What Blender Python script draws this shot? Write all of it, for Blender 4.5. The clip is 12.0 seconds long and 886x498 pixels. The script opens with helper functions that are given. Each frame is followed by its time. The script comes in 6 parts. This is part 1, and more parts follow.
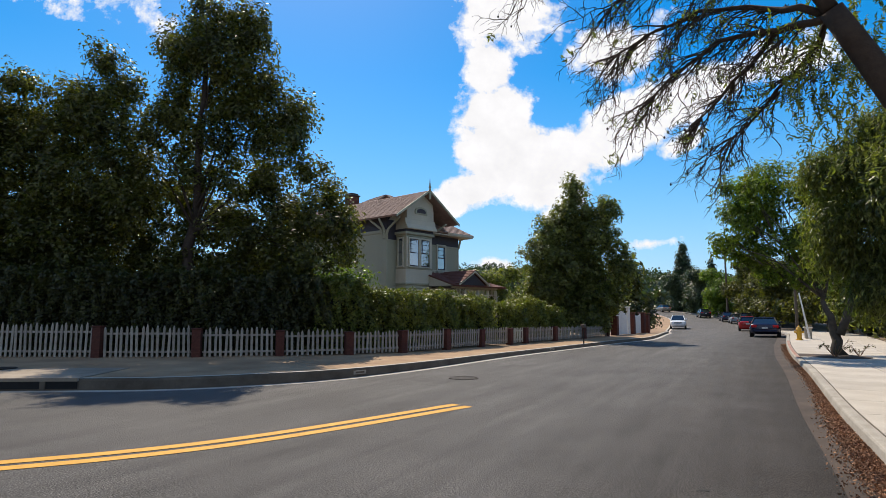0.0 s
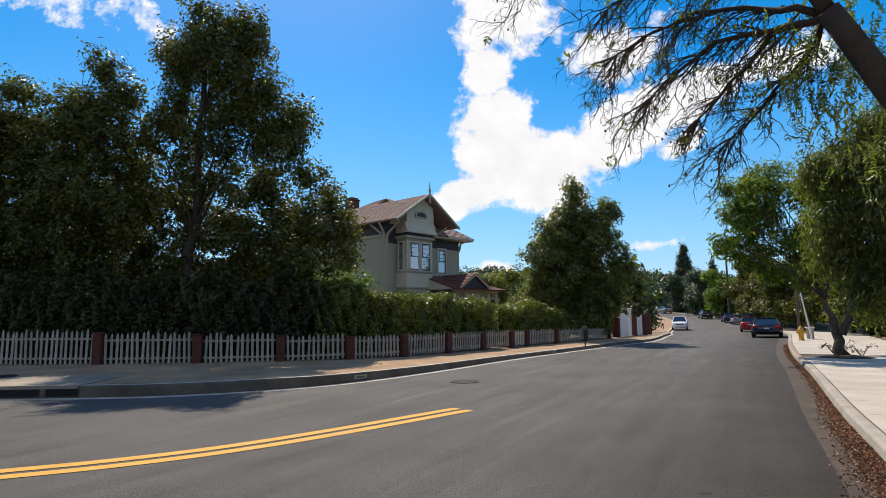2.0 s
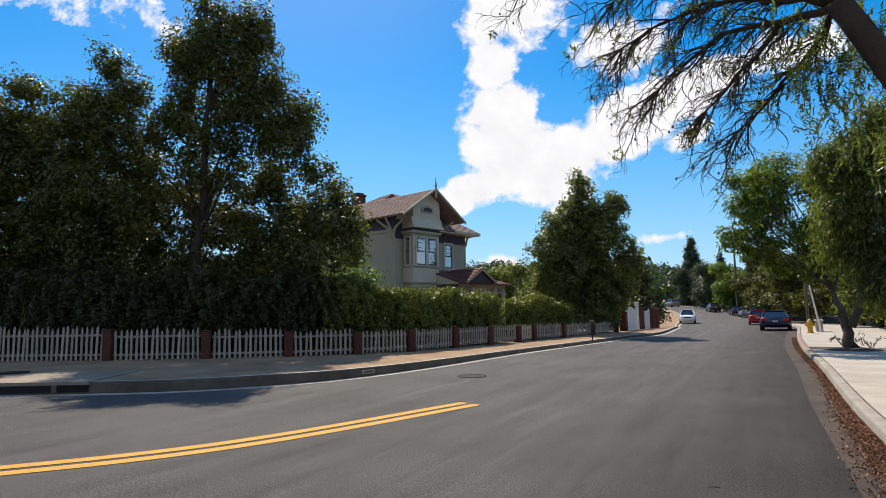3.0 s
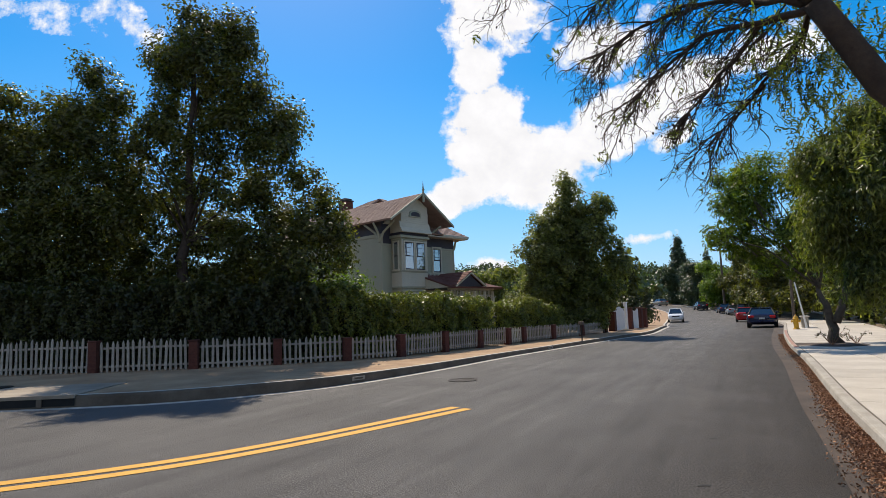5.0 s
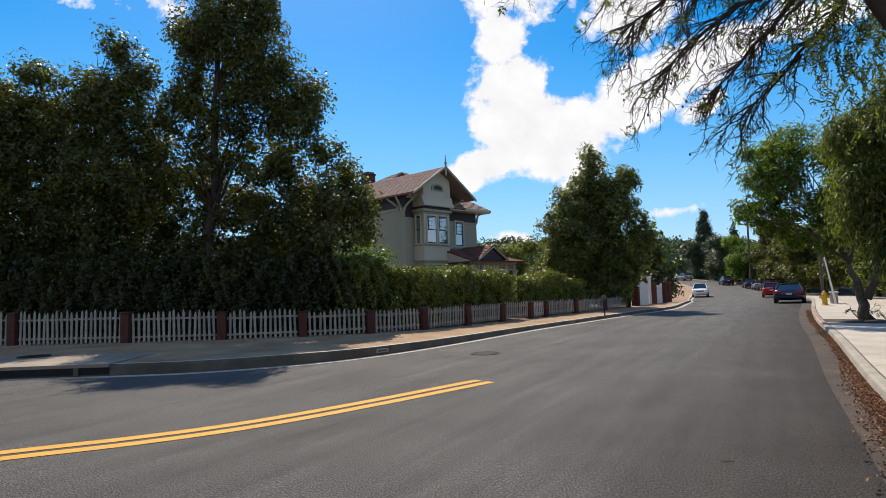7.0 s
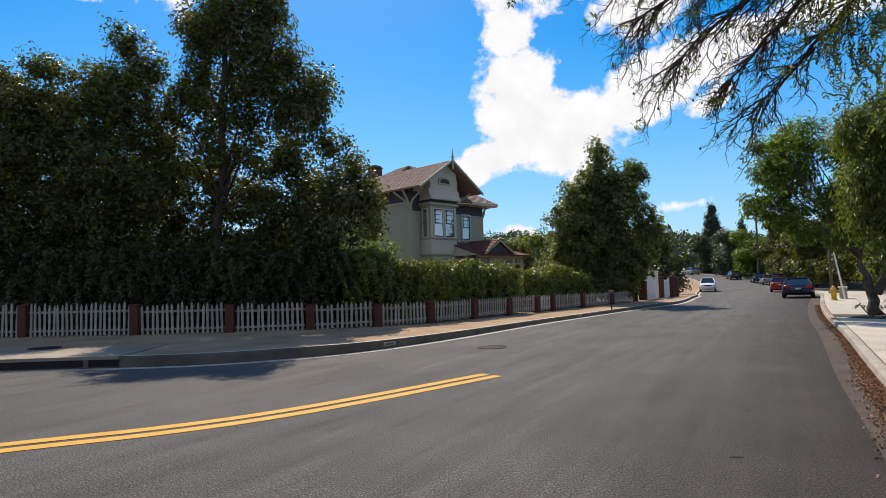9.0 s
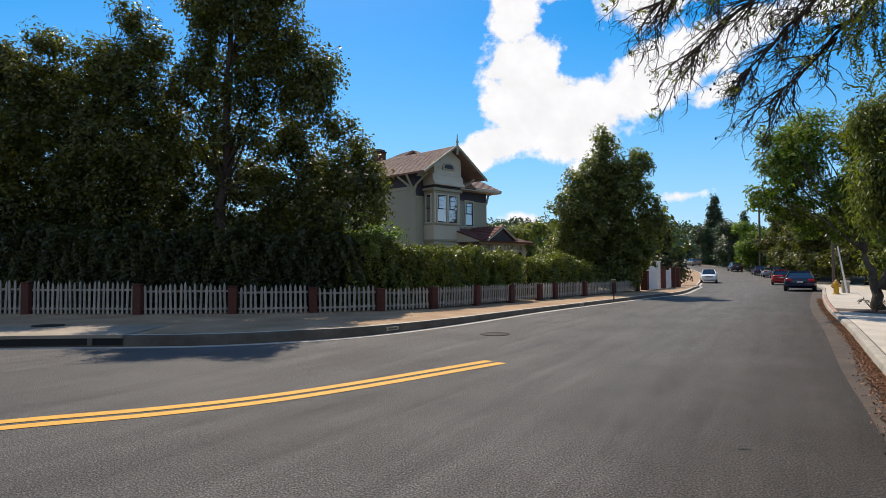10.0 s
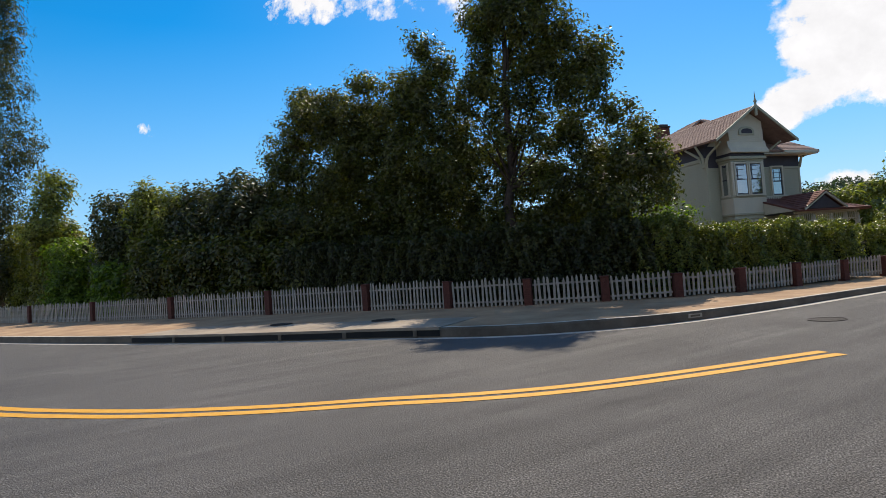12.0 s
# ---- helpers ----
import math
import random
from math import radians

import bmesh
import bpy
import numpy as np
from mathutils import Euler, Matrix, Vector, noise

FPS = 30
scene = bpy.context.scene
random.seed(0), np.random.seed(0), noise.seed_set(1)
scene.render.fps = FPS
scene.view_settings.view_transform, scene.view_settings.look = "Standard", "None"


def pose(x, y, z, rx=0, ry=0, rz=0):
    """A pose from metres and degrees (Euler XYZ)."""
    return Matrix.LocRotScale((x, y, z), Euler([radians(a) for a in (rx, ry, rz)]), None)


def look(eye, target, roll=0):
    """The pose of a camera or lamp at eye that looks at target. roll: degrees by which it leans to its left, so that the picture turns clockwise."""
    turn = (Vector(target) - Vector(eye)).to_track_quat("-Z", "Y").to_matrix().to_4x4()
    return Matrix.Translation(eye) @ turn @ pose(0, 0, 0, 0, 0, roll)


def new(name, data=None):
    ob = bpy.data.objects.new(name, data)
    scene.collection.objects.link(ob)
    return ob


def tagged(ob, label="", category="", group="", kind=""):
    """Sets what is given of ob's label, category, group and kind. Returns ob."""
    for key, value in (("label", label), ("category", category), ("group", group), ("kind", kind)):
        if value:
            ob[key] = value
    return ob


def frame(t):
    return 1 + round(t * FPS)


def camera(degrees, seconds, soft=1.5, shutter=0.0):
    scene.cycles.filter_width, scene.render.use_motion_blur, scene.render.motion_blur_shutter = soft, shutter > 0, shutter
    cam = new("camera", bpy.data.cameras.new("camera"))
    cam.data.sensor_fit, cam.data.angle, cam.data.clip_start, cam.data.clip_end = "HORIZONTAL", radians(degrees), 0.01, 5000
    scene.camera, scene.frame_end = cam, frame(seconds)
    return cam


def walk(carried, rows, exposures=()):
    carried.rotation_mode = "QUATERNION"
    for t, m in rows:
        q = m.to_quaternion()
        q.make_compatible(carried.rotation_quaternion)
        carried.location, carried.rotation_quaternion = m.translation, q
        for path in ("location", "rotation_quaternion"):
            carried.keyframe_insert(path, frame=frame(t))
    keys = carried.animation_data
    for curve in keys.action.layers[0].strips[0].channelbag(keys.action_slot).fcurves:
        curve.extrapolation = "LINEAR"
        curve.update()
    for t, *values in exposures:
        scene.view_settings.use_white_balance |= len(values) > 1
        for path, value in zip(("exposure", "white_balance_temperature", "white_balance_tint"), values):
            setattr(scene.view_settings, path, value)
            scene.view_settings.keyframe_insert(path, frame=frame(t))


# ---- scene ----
cam = camera(74.0, 12.0, soft=0.4)
PATH = [
    (0, pose(-0.000, -0.000, 1.600, 96.14, 0.00, -0.00)),
    (0.5, pose(0.005, 0.005, 1.603, 96.03, 0.06, -0.05)),
    (1, pose(0.014, 0.009, 1.604, 96.53, 0.21, -0.77)),
    (1.5, pose(0.024, 0.016, 1.605, 96.39, 0.30, -0.71)),
    (2, pose(0.024, 0.014, 1.606, 96.47, 0.54, 0.14)),
    (2.5, pose(0.029, 0.002, 1.607, 96.43, 0.62, 0.86)),
    (3, pose(0.024, 0.005, 1.609, 95.96, 0.86, 0.81)),
    (5, pose(0.034, 0.017, 1.620, 96.31, 2.08, -0.18)),
    (5.5, pose(0.035, -0.008, 1.622, 97.34, 1.33, 1.02)),
    (6, pose(0.031, -0.020, 1.629, 96.19, 1.32, 1.61)),
    (6.5, pose(0.013, -0.014, 1.637, 95.10, 1.49, 1.75)),
    (7, pose(0.005, -0.008, 1.643, 93.78, 1.74, 1.92)),
    (9, pose(-0.016, -0.004, 1.650, 93.17, 1.55, 2.53)),
    (9.5, pose(-0.070, 0.019, 1.651, 92.95, 0.51, 1.97)),
    (10, pose(-0.118, 0.041, 1.655, 91.78, 0.35, 2.57)),
    (10.5, pose(-0.148, 0.128, 1.675, 92.51, 3.90, 6.21)),
    (11, pose(-0.132, 0.239, 1.698, 92.45, 3.32, 6.32)),
    (11.3, pose(-0.301, 0.364, 1.683, 92.13, 3.89, 11.86)),
    (11.5, pose(-0.431, 0.246, 1.687, 91.43, 4.21, 18.90)),
    (11.7, pose(-0.236, 0.218, 1.673, 91.78, 4.69, 26.49)),
    (12, pose(-0.183, 0.024, 1.691, 91.79, 4.37, 30.03)),
]
walk(cam, PATH, [(0.0, 0.0, 7250, 10), (12.0, 0.0, 7250, 10)])

# ---- light ----
SUN_EL, SUN_AZ = radians(51), math.atan2(-0.26, 0.966)   # azimuth from +y towards +x
scene.view_settings.exposure = 0.0
sun_way = Vector((math.sin(SUN_AZ) * math.cos(SUN_EL), math.cos(SUN_AZ) * math.cos(SUN_EL), math.sin(SUN_EL)))
lamp = bpy.data.lights.new("sun", "SUN")
lamp.energy, lamp.angle, lamp.color = 5.0, radians(0.53), (1.0, 0.93, 0.83)
sun = new("sun", lamp)
sun.matrix_world = look(sun_way * 100, (0, 0, 0))


def nd(nt, kind, **kw):
    n = nt.nodes.new(kind)
    for k, v in kw.items():
        if k in n.inputs:
            n.inputs[k].default_value = v
    return n


def mth(nt, op, a, b=None, clamp=False):
    n = nt.nodes.new("ShaderNodeMath")
    n.operation, n.use_clamp = op, clamp
    for i, v in enumerate((a, b)):
        if v is None:
            continue
        if isinstance(v, (int, float)):
            n.inputs[i].default_value = v
        else:
            nt.links.new(v, n.inputs[i])
    return n.outputs[0]


def make_world():
    w = bpy.data.worlds.new("world")
    scene.world = w
    w.use_nodes = True
    nt = w.node_tree
    nt.nodes.clear()
    L = nt.links.new
    out = nt.nodes.new("ShaderNodeOutputWorld")
    bg = nt.nodes.new("ShaderNodeBackground")
    bg.inputs["Strength"].default_value = SKY
    sky = nt.nodes.new("ShaderNodeTexSky")
    sky.sky_type, sky.sun_disc = "NISHITA", False
    sky.sun_elevation, sky.sun_rotation = SUN_EL, SUN_AZ
    sky.air_density, sky.dust_density, sky.ozone_density = 1.0, 0.3, 2.0
    hsv = nt.nodes.new("ShaderNodeHueSaturation")
    hsv.inputs["Saturation"].default_value = 1.62
    L(sky.outputs[0], hsv.inputs["Color"])
    tc = nt.nodes.new("ShaderNodeTexCoord")
    sep = nt.nodes.new("ShaderNodeSeparateXYZ")
    L(tc.outputs["Generated"], sep.inputs[0])
    x, y, z = sep.outputs
    ahead = mth(nt, "MAXIMUM", y, 0.02)
    u, v = mth(nt, "DIVIDE", x, ahead), mth(nt, "DIVIDE", z, ahead)
    com = nt.nodes.new("ShaderNodeCombineXYZ")
    L(u, com.inputs[0]), L(v, com.inputs[1])

    def fbm(scale, detail, rough, off=0.0):
        n = nd(nt, "ShaderNodeTexNoise", Scale=scale, Detail=detail, Roughness=rough)
        m = nd(nt, "ShaderNodeMapping")
        m.inputs["Location"].default_value = (off, off * 0.7, 0)
        L(com.outputs[0], m.inputs[0])
        L(m.outputs[0], n.inputs["Vector"])
        return n.outputs["Fac"]
    n1, n2 = fbm(5.0, 9, 0.62), fbm(16, 7, 0.65, 3.1)
    # cloud banks: middle u, v, half widths, lean, strength
    total = None
    for cu, cv, ru, rv, lean, amp in CLOUDS:
        c, s = math.cos(radians(lean)), math.sin(radians(lean))
        du, dv = mth(nt, "SUBTRACT", u, cu), mth(nt, "SUBTRACT", v, cv)
        a = mth(nt, "ADD", mth(nt, "MULTIPLY", du, c / ru), mth(nt, "MULTIPLY", dv, s / ru))
        b = mth(nt, "ADD", mth(nt, "MULTIPLY", du, -s / rv), mth(nt, "MULTIPLY", dv, c / rv))
        r2 = mth(nt, "ADD", mth(nt, "MULTIPLY", a, a), mth(nt, "MULTIPLY", b, b))
        inside = mth(nt, "SUBTRACT", 1.0, mth(nt, "SQRT", r2))
        f = mth(nt, "MINIMUM", mth(nt, "MULTIPLY", inside, amp), mth(nt, "MULTIPLY", inside, 1.1))
        total = f if total is None else mth(nt, "MAXIMUM", total, f)
    ragged = mth(nt, "ADD", mth(nt, "MULTIPLY", mth(nt, "SUBTRACT", n1, 0.5), 2.1), mth(nt, "MULTIPLY", mth(nt, "SUBTRACT", n2, 0.5), 1.3))
    dens = mth(nt, "ADD", mth(nt, "MAXIMUM", total, -2.0), ragged)
    mask = mth(nt, "MULTIPLY", mth(nt, "SUBTRACT", dens, 0.02), 4.0, True)
    mask = mth(nt, "MULTIPLY", mask, mth(nt, "GREATER_THAN", y, 0.05))
    # broken white cloud added over the unseen rest of the sky, for neutral fill
    n3 = nd(nt, "ShaderNodeTexNoise", Scale=2.6, Detail=8.0, Roughness=0.6)
    L(tc.outputs["Generated"], n3.inputs["Vector"])
    away = mth(nt, "MULTIPLY", mth(nt, "SUBTRACT", 0.15, y), 2.5, True)
    rest = mth(nt, "MULTIPLY", mth(nt, "MULTIPLY", mth(nt, "SUBTRACT", n3.outputs["Fac"], 0.44), 8.0, True), away)
    mask = mth(nt, "MAXIMUM", mask, mth(nt, "MULTIPLY", rest, 0.55))
    lum = mth(nt, "ADD", mth(nt, "MULTIPLY", n2, 0.35), 0.72)
    white = nt.nodes.new("ShaderNodeVectorMath")
    white.operation = "SCALE"
    white.inputs[0].default_value = (CLOUD * 0.95, CLOUD, CLOUD * 1.12)
    L(lum, white.inputs["Scale"])
    # the blue holds down to the horizon
    low = nt.nodes.new("ShaderNodeMix")
    low.data_type = "RGBA"
    low.inputs["B"].default_value = (1.25, 3.3, 6.6, 1)
    L(mth(nt, "MULTIPLY", mth(nt, "SUBTRACT", 1.0, mth(nt, "MULTIPLY", mth(nt, "ABSOLUTE", z), 2.6), True), 0.8), low.inputs["Factor"])
    L(hsv.outputs[0], low.inputs["A"])
    mix = nt.nodes.new("ShaderNodeMix")
    mix.data_type = "RGBA"
    L(mask, mix.inputs["Factor"]), L(low.outputs["Result"], mix.inputs["A"]), L(white.outputs[0], mix.inputs["B"])
    L(mix.outputs["Result"], bg.inputs["Color"])
    L(bg.outputs[0], out.inputs[0])


SKY, CLOUD = 0.157, 6.8
CLOUDS = [
    (0.115, 0.53, 0.10, 0.09, 0, 0.85), (0.080, 0.43, 0.055, 0.09, 0, 0.9), (0.095, 0.345, 0.075, 0.08, 0, 1.2), (0.125, 0.27, 0.11, 0.075, 15, 1.4), (0.205, 0.262, 0.12, 0.085, 20, 1.4),
    (0.30, 0.315, 0.12, 0.065, 25, 1.2), (0.40, 0.37, 0.14, 0.05, 25, 0.8), (0.035, 0.205, 0.085, 0.036, 24, 1.2), (0.18, 0.205, 0.07, 0.03, 0, 0.9), (0.33, 0.46, 0.12, 0.06, 20, 0.5),
    (0.56, 0.43, 0.20, 0.05, 20, 0.42), (0.085, 0.075, 0.05, 0.020, 0, 0.7), (0.36, 0.118, 0.09, 0.012, 8, 0.30), (0.41, 0.29, 0.05, 0.018, 35, 0.35),
    (-0.66, 0.57, 0.14, 0.05, -12, 0.20), (-0.51, 0.51, 0.06, 0.035, -30, 0.30),
]
CLOUDS += [(-0.82, 0.60, 0.22, 0.04, -10, 0.20), (-1.49, 0.44, 0.045, 0.02, -14, 0.36)]   # thin wisps round the bend
make_world()


# ---- materials ----
def mat(name, c1, c2, scale=4.0, rough=0.8, bump=0.2, bscale=60.0, metal=0.0, mid=None, spot=None, rnd=0.0, island=0.0, spec=0.5, grain=0.5):
    """Two colours mixed by broad noise, fine grain in value and bump; rnd / island: brightness spread by piece."""
    m = bpy.data.materials.new(name)
    m.use_nodes = True
    nt = m.node_tree
    L = nt.links.new
    b = nt.nodes["Principled BSDF"]
    b.inputs["Roughness"].default_value, b.inputs["Metallic"].default_value = rough, metal
    b.inputs["Specular IOR Level"].default_value = spec
    tc = nt.nodes.new("ShaderNodeTexCoord")
    n1 = nd(nt, "ShaderNodeTexNoise", Scale=scale, Detail=6.0, Roughness=0.6)
    n2 = nd(nt, "ShaderNodeTexNoise", Scale=bscale, Detail=4.0, Roughness=0.6)
    L(tc.outputs["Object"], n1.inputs["Vector"]), L(tc.outputs["Object"], n2.inputs["Vector"])
    mix = nt.nodes.new("ShaderNodeMix")
    mix.data_type = "RGBA"
    mix.inputs["A"].default_value, mix.inputs["B"].default_value = (*c1, 1), (*c2, 1)
    f = mth(nt, "MULTIPLY", mth(nt, "SUBTRACT", n1.outputs["Fac"], 0.32), 2.8, True)
    L(f, mix.inputs["Factor"])
    val = mth(nt, "ADD", mth(nt, "MULTIPLY", n2.outputs["Fac"], grain), 1 - grain / 2)
    if rnd:
        info = nt.nodes.new("ShaderNodeObjectInfo")
        val = mth(nt, "MULTIPLY", val, mth(nt, "ADD", mth(nt, "MULTIPLY", info.outputs["Random"], 2 * rnd), 1 - rnd))
    if island:
        geo = nt.nodes.new("ShaderNodeNewGeometry")
        val = mth(nt, "MULTIPLY", val, mth(nt, "ADD", mth(nt, "MULTIPLY", geo.outputs["Random Per Island"], 2 * island), 1 - island))
    hs = nt.nodes.new("ShaderNodeHueSaturation")
    L(mix.outputs["Result"], hs.inputs["Color"]), L(val, hs.inputs["Value"])
    L(hs.outputs[0], b.inputs["Base Color"])
    if bump:
        bp = nd(nt, "ShaderNodeBump", Strength=bump, Distance=0.02)
        L(n2.outputs["Fac"], bp.inputs["Height"])
        L(bp.outputs[0], b.inputs["Normal"])
    return m


def leafmat(name, c1, c2, trans=0.3, rough=0.38):
    m = mat(name, c1, c2, scale=0.6, rough=rough, bump=0, bscale=3.0, island=0.6, spec=0.4)
    nt = m.node_tree
    b = nt.nodes["Principled BSDF"]
    src = b.inputs["Base Color"].links[0].from_socket
    tr = nt.nodes.new("ShaderNodeBsdfTranslucent")
    br = nt.nodes.new("ShaderNodeMix")
    br.data_type, br.blend_type = "RGBA", "MULTIPLY"
    br.inputs["Factor"].default_value = 1.0
    br.inputs["B"].default_value = (1.5, 1.7, 0.5, 1)
    nt.links.new(src, br.inputs["A"])
    nt.links.new(br.outputs["Result"], tr.inputs["Color"])
    mx = nt.nodes.new("ShaderNodeMixShader")
    mx.inputs[0].default_value = trans
    nt.links.new(b.outputs[0], mx.inputs[1]), nt.links.new(tr.outputs[0], mx.inputs[2])
    nt.links.new(mx.outputs[0], nt.nodes["Material Output"].inputs["Surface"])
    return m


def glassmat(name, tint, rough=0.05):
    m = bpy.data.materials.new(name)
    m.use_nodes = True
    b = m.node_tree.nodes["Principled BSDF"]
    b.inputs["Base Color"].default_value = (*tint, 1)
    b.inputs["Roughness"].default_value, b.inputs["Specular IOR Level"].default_value = rough, 1.0
    b.inputs["IOR"].default_value = 2.6
    return m


M = {
    "asphalt": mat("asphalt", (0.078, 0.074, 0.071), (0.118, 0.111, 0.106), 0.3, 0.82, 1.0, 58, spec=0.30, grain=4.4),
    "gutter": mat("gutter_concrete", (0.042, 0.029, 0.021), (0.090, 0.062, 0.045), 1.2, 0.9, 0.3, 40),
    "kerb": mat("kerb_concrete", (0.27, 0.24, 0.20), (0.44, 0.40, 0.34), 1.5, 0.9, 0.3, 40),
    # darker kerb concrete: the shade on the left kerb face is in the colour
    "shade_kerb": mat("shade_toned_kerb", (0.085, 0.066, 0.048), (0.17, 0.137, 0.104), 1.5, 0.9, 0.3, 40),
    "walk": mat("worn_concrete", (0.26, 0.155, 0.085), (0.42, 0.28, 0.165), 0.9, 0.9, 0.3, 50),
    "drain_slab": mat("grey_drain_concrete", (0.23, 0.185, 0.14), (0.35, 0.29, 0.225), 1.1, 0.9, 0.3, 50),
    "slab": mat("pale_concrete", (0.42, 0.37, 0.31), (0.54, 0.49, 0.42), 0.9, 0.9, 0.25, 50, rnd=0.06),
    "earth": mat("dry_earth", (0.16, 0.11, 0.07), (0.27, 0.19, 0.12), 1.0, 0.95, 0.5, 30),
    "litter": mat("dry_leaves", (0.20, 0.092, 0.05), (0.40, 0.215, 0.115), 3.0, 0.9, 0, 30, island=0.5),
    "grass": mat("dry_lawn", (0.07, 0.085, 0.03), (0.13, 0.12, 0.05), 0.3, 0.95, 0.4, 20),
    "yellow": mat("yellow_road_paint", (0.58, 0.27, 0.012), (0.68, 0.34, 0.02), 6, 0.7, 0.3, 90),
    "iron": mat("cast_iron", (0.030, 0.022, 0.018), (0.055, 0.038, 0.030), 6, 0.75, 0.4, 60, metal=0.2),
    "dark": mat("dark_void", (0.012, 0.012, 0.012), (0.02, 0.02, 0.02), 3, 0.9, 0, 20),
    # near-black fill that stands for the unlit inside of the hedges
    "core": mat("shade_core_fill", (0.010, 0.012, 0.006), (0.018, 0.020, 0.010), 3, 0.95, 0.6, 25),
    "picket": mat("weathered_white_paint", (0.46, 0.41, 0.345), (0.27, 0.225, 0.18), 5, 0.75, 0.25, 50, rnd=0.18),
    "brick": mat("red_brick", (0.075, 0.022, 0.015), (0.125, 0.038, 0.026), 9, 0.9, 0.4, 50, rnd=0.2),
    "bark": mat("grey_brown_bark", (0.055, 0.042, 0.032), (0.11, 0.085, 0.06), 6, 0.95, 0.8, 25),
    "twig": mat("dark_twig_bark", (0.045, 0.028, 0.020), (0.075, 0.05, 0.035), 6, 0.95, 0.5, 25),
    "sage": mat("sage_grey_paint", (0.34, 0.33, 0.24), (0.39, 0.375, 0.28), 0.8, 0.7, 0.1, 30),
    "cream": mat("cream_paint", (0.52, 0.47, 0.37), (0.58, 0.53, 0.42), 1.2, 0.6, 0.08, 40),
    "navy": mat("dark_slate_paint", (0.035, 0.032, 0.045), (0.055, 0.048, 0.06), 1.5, 0.7, 0.15, 40),
    "roof": mat("brown_shingle", (0.24, 0.155, 0.13), (0.37, 0.25, 0.21), 2.5, 0.9, 0.4, 22, island=0.25),
    "maroon": mat("maroon_shingle", (0.12, 0.045, 0.035), (0.19, 0.075, 0.06), 2.5, 0.9, 0.4, 22, island=0.2),
    "glass": glassmat("window_glass", (0.02, 0.03, 0.04)),
    "car_glass": glassmat("car_window_glass", (0.015, 0.018, 0.02)),
    "pole": mat("weathered_pole", (0.09, 0.065, 0.05), (0.16, 0.12, 0.09), 4, 0.9, 0.4, 30),
    "whitepaint": mat("white_paint", (0.74, 0.74, 0.72), (0.82, 0.82, 0.80), 1.5, 0.6, 0.05, 30),
    "leaf_dark": leafmat("dark_green_leaf", (0.055, 0.057, 0.015), (0.132, 0.124, 0.033), 0.43, 0.34),
    # darker leaf copy with the shade of hedge and low shrubs in its colour
    "leaf_shade": leafmat("shade_darkened_leaf", (0.030, 0.034, 0.010), (0.072, 0.072, 0.019), 0.30),
    "leaf_mid": leafmat("green_leaf", (0.10, 0.115, 0.028), (0.205, 0.205, 0.062), 0.45),
    "leaf_droop": leafmat("grey_green_leaflet", (0.078, 0.096, 0.028), (0.175, 0.182, 0.060), 0.48),
    "leaf_cone": leafmat("deep_green_leaf", (0.092, 0.104, 0.030), (0.190, 0.192, 0.066), 0.48, 0.32),
    "leaf_hedge": leafmat("hedge_leaf", (0.086, 0.106, 0.019), (0.205, 0.208, 0.044), 0.32),
    "leaf_olive": leafmat("olive_leaf", (0.036, 0.044, 0.015), (0.072, 0.075, 0.026), 0.32),
    "leaf_bright": leafmat("bright_green_leaf", (0.075, 0.125, 0.016), (0.16, 0.215, 0.034), 0.5),
    "leaf_street": leafmat("street_tree_leaf", (0.070, 0.105, 0.015), (0.160, 0.200, 0.034), 0.50),
    "leaf_yellow": leafmat("yellow_green_leaf", (0.11, 0.12, 0.02), (0.20, 0.17, 0.03), 0.4),
    "leaf_far": leafmat("hazy_leaf", (0.038, 0.058, 0.026), (0.070, 0.092, 0.042), 0.2),
}


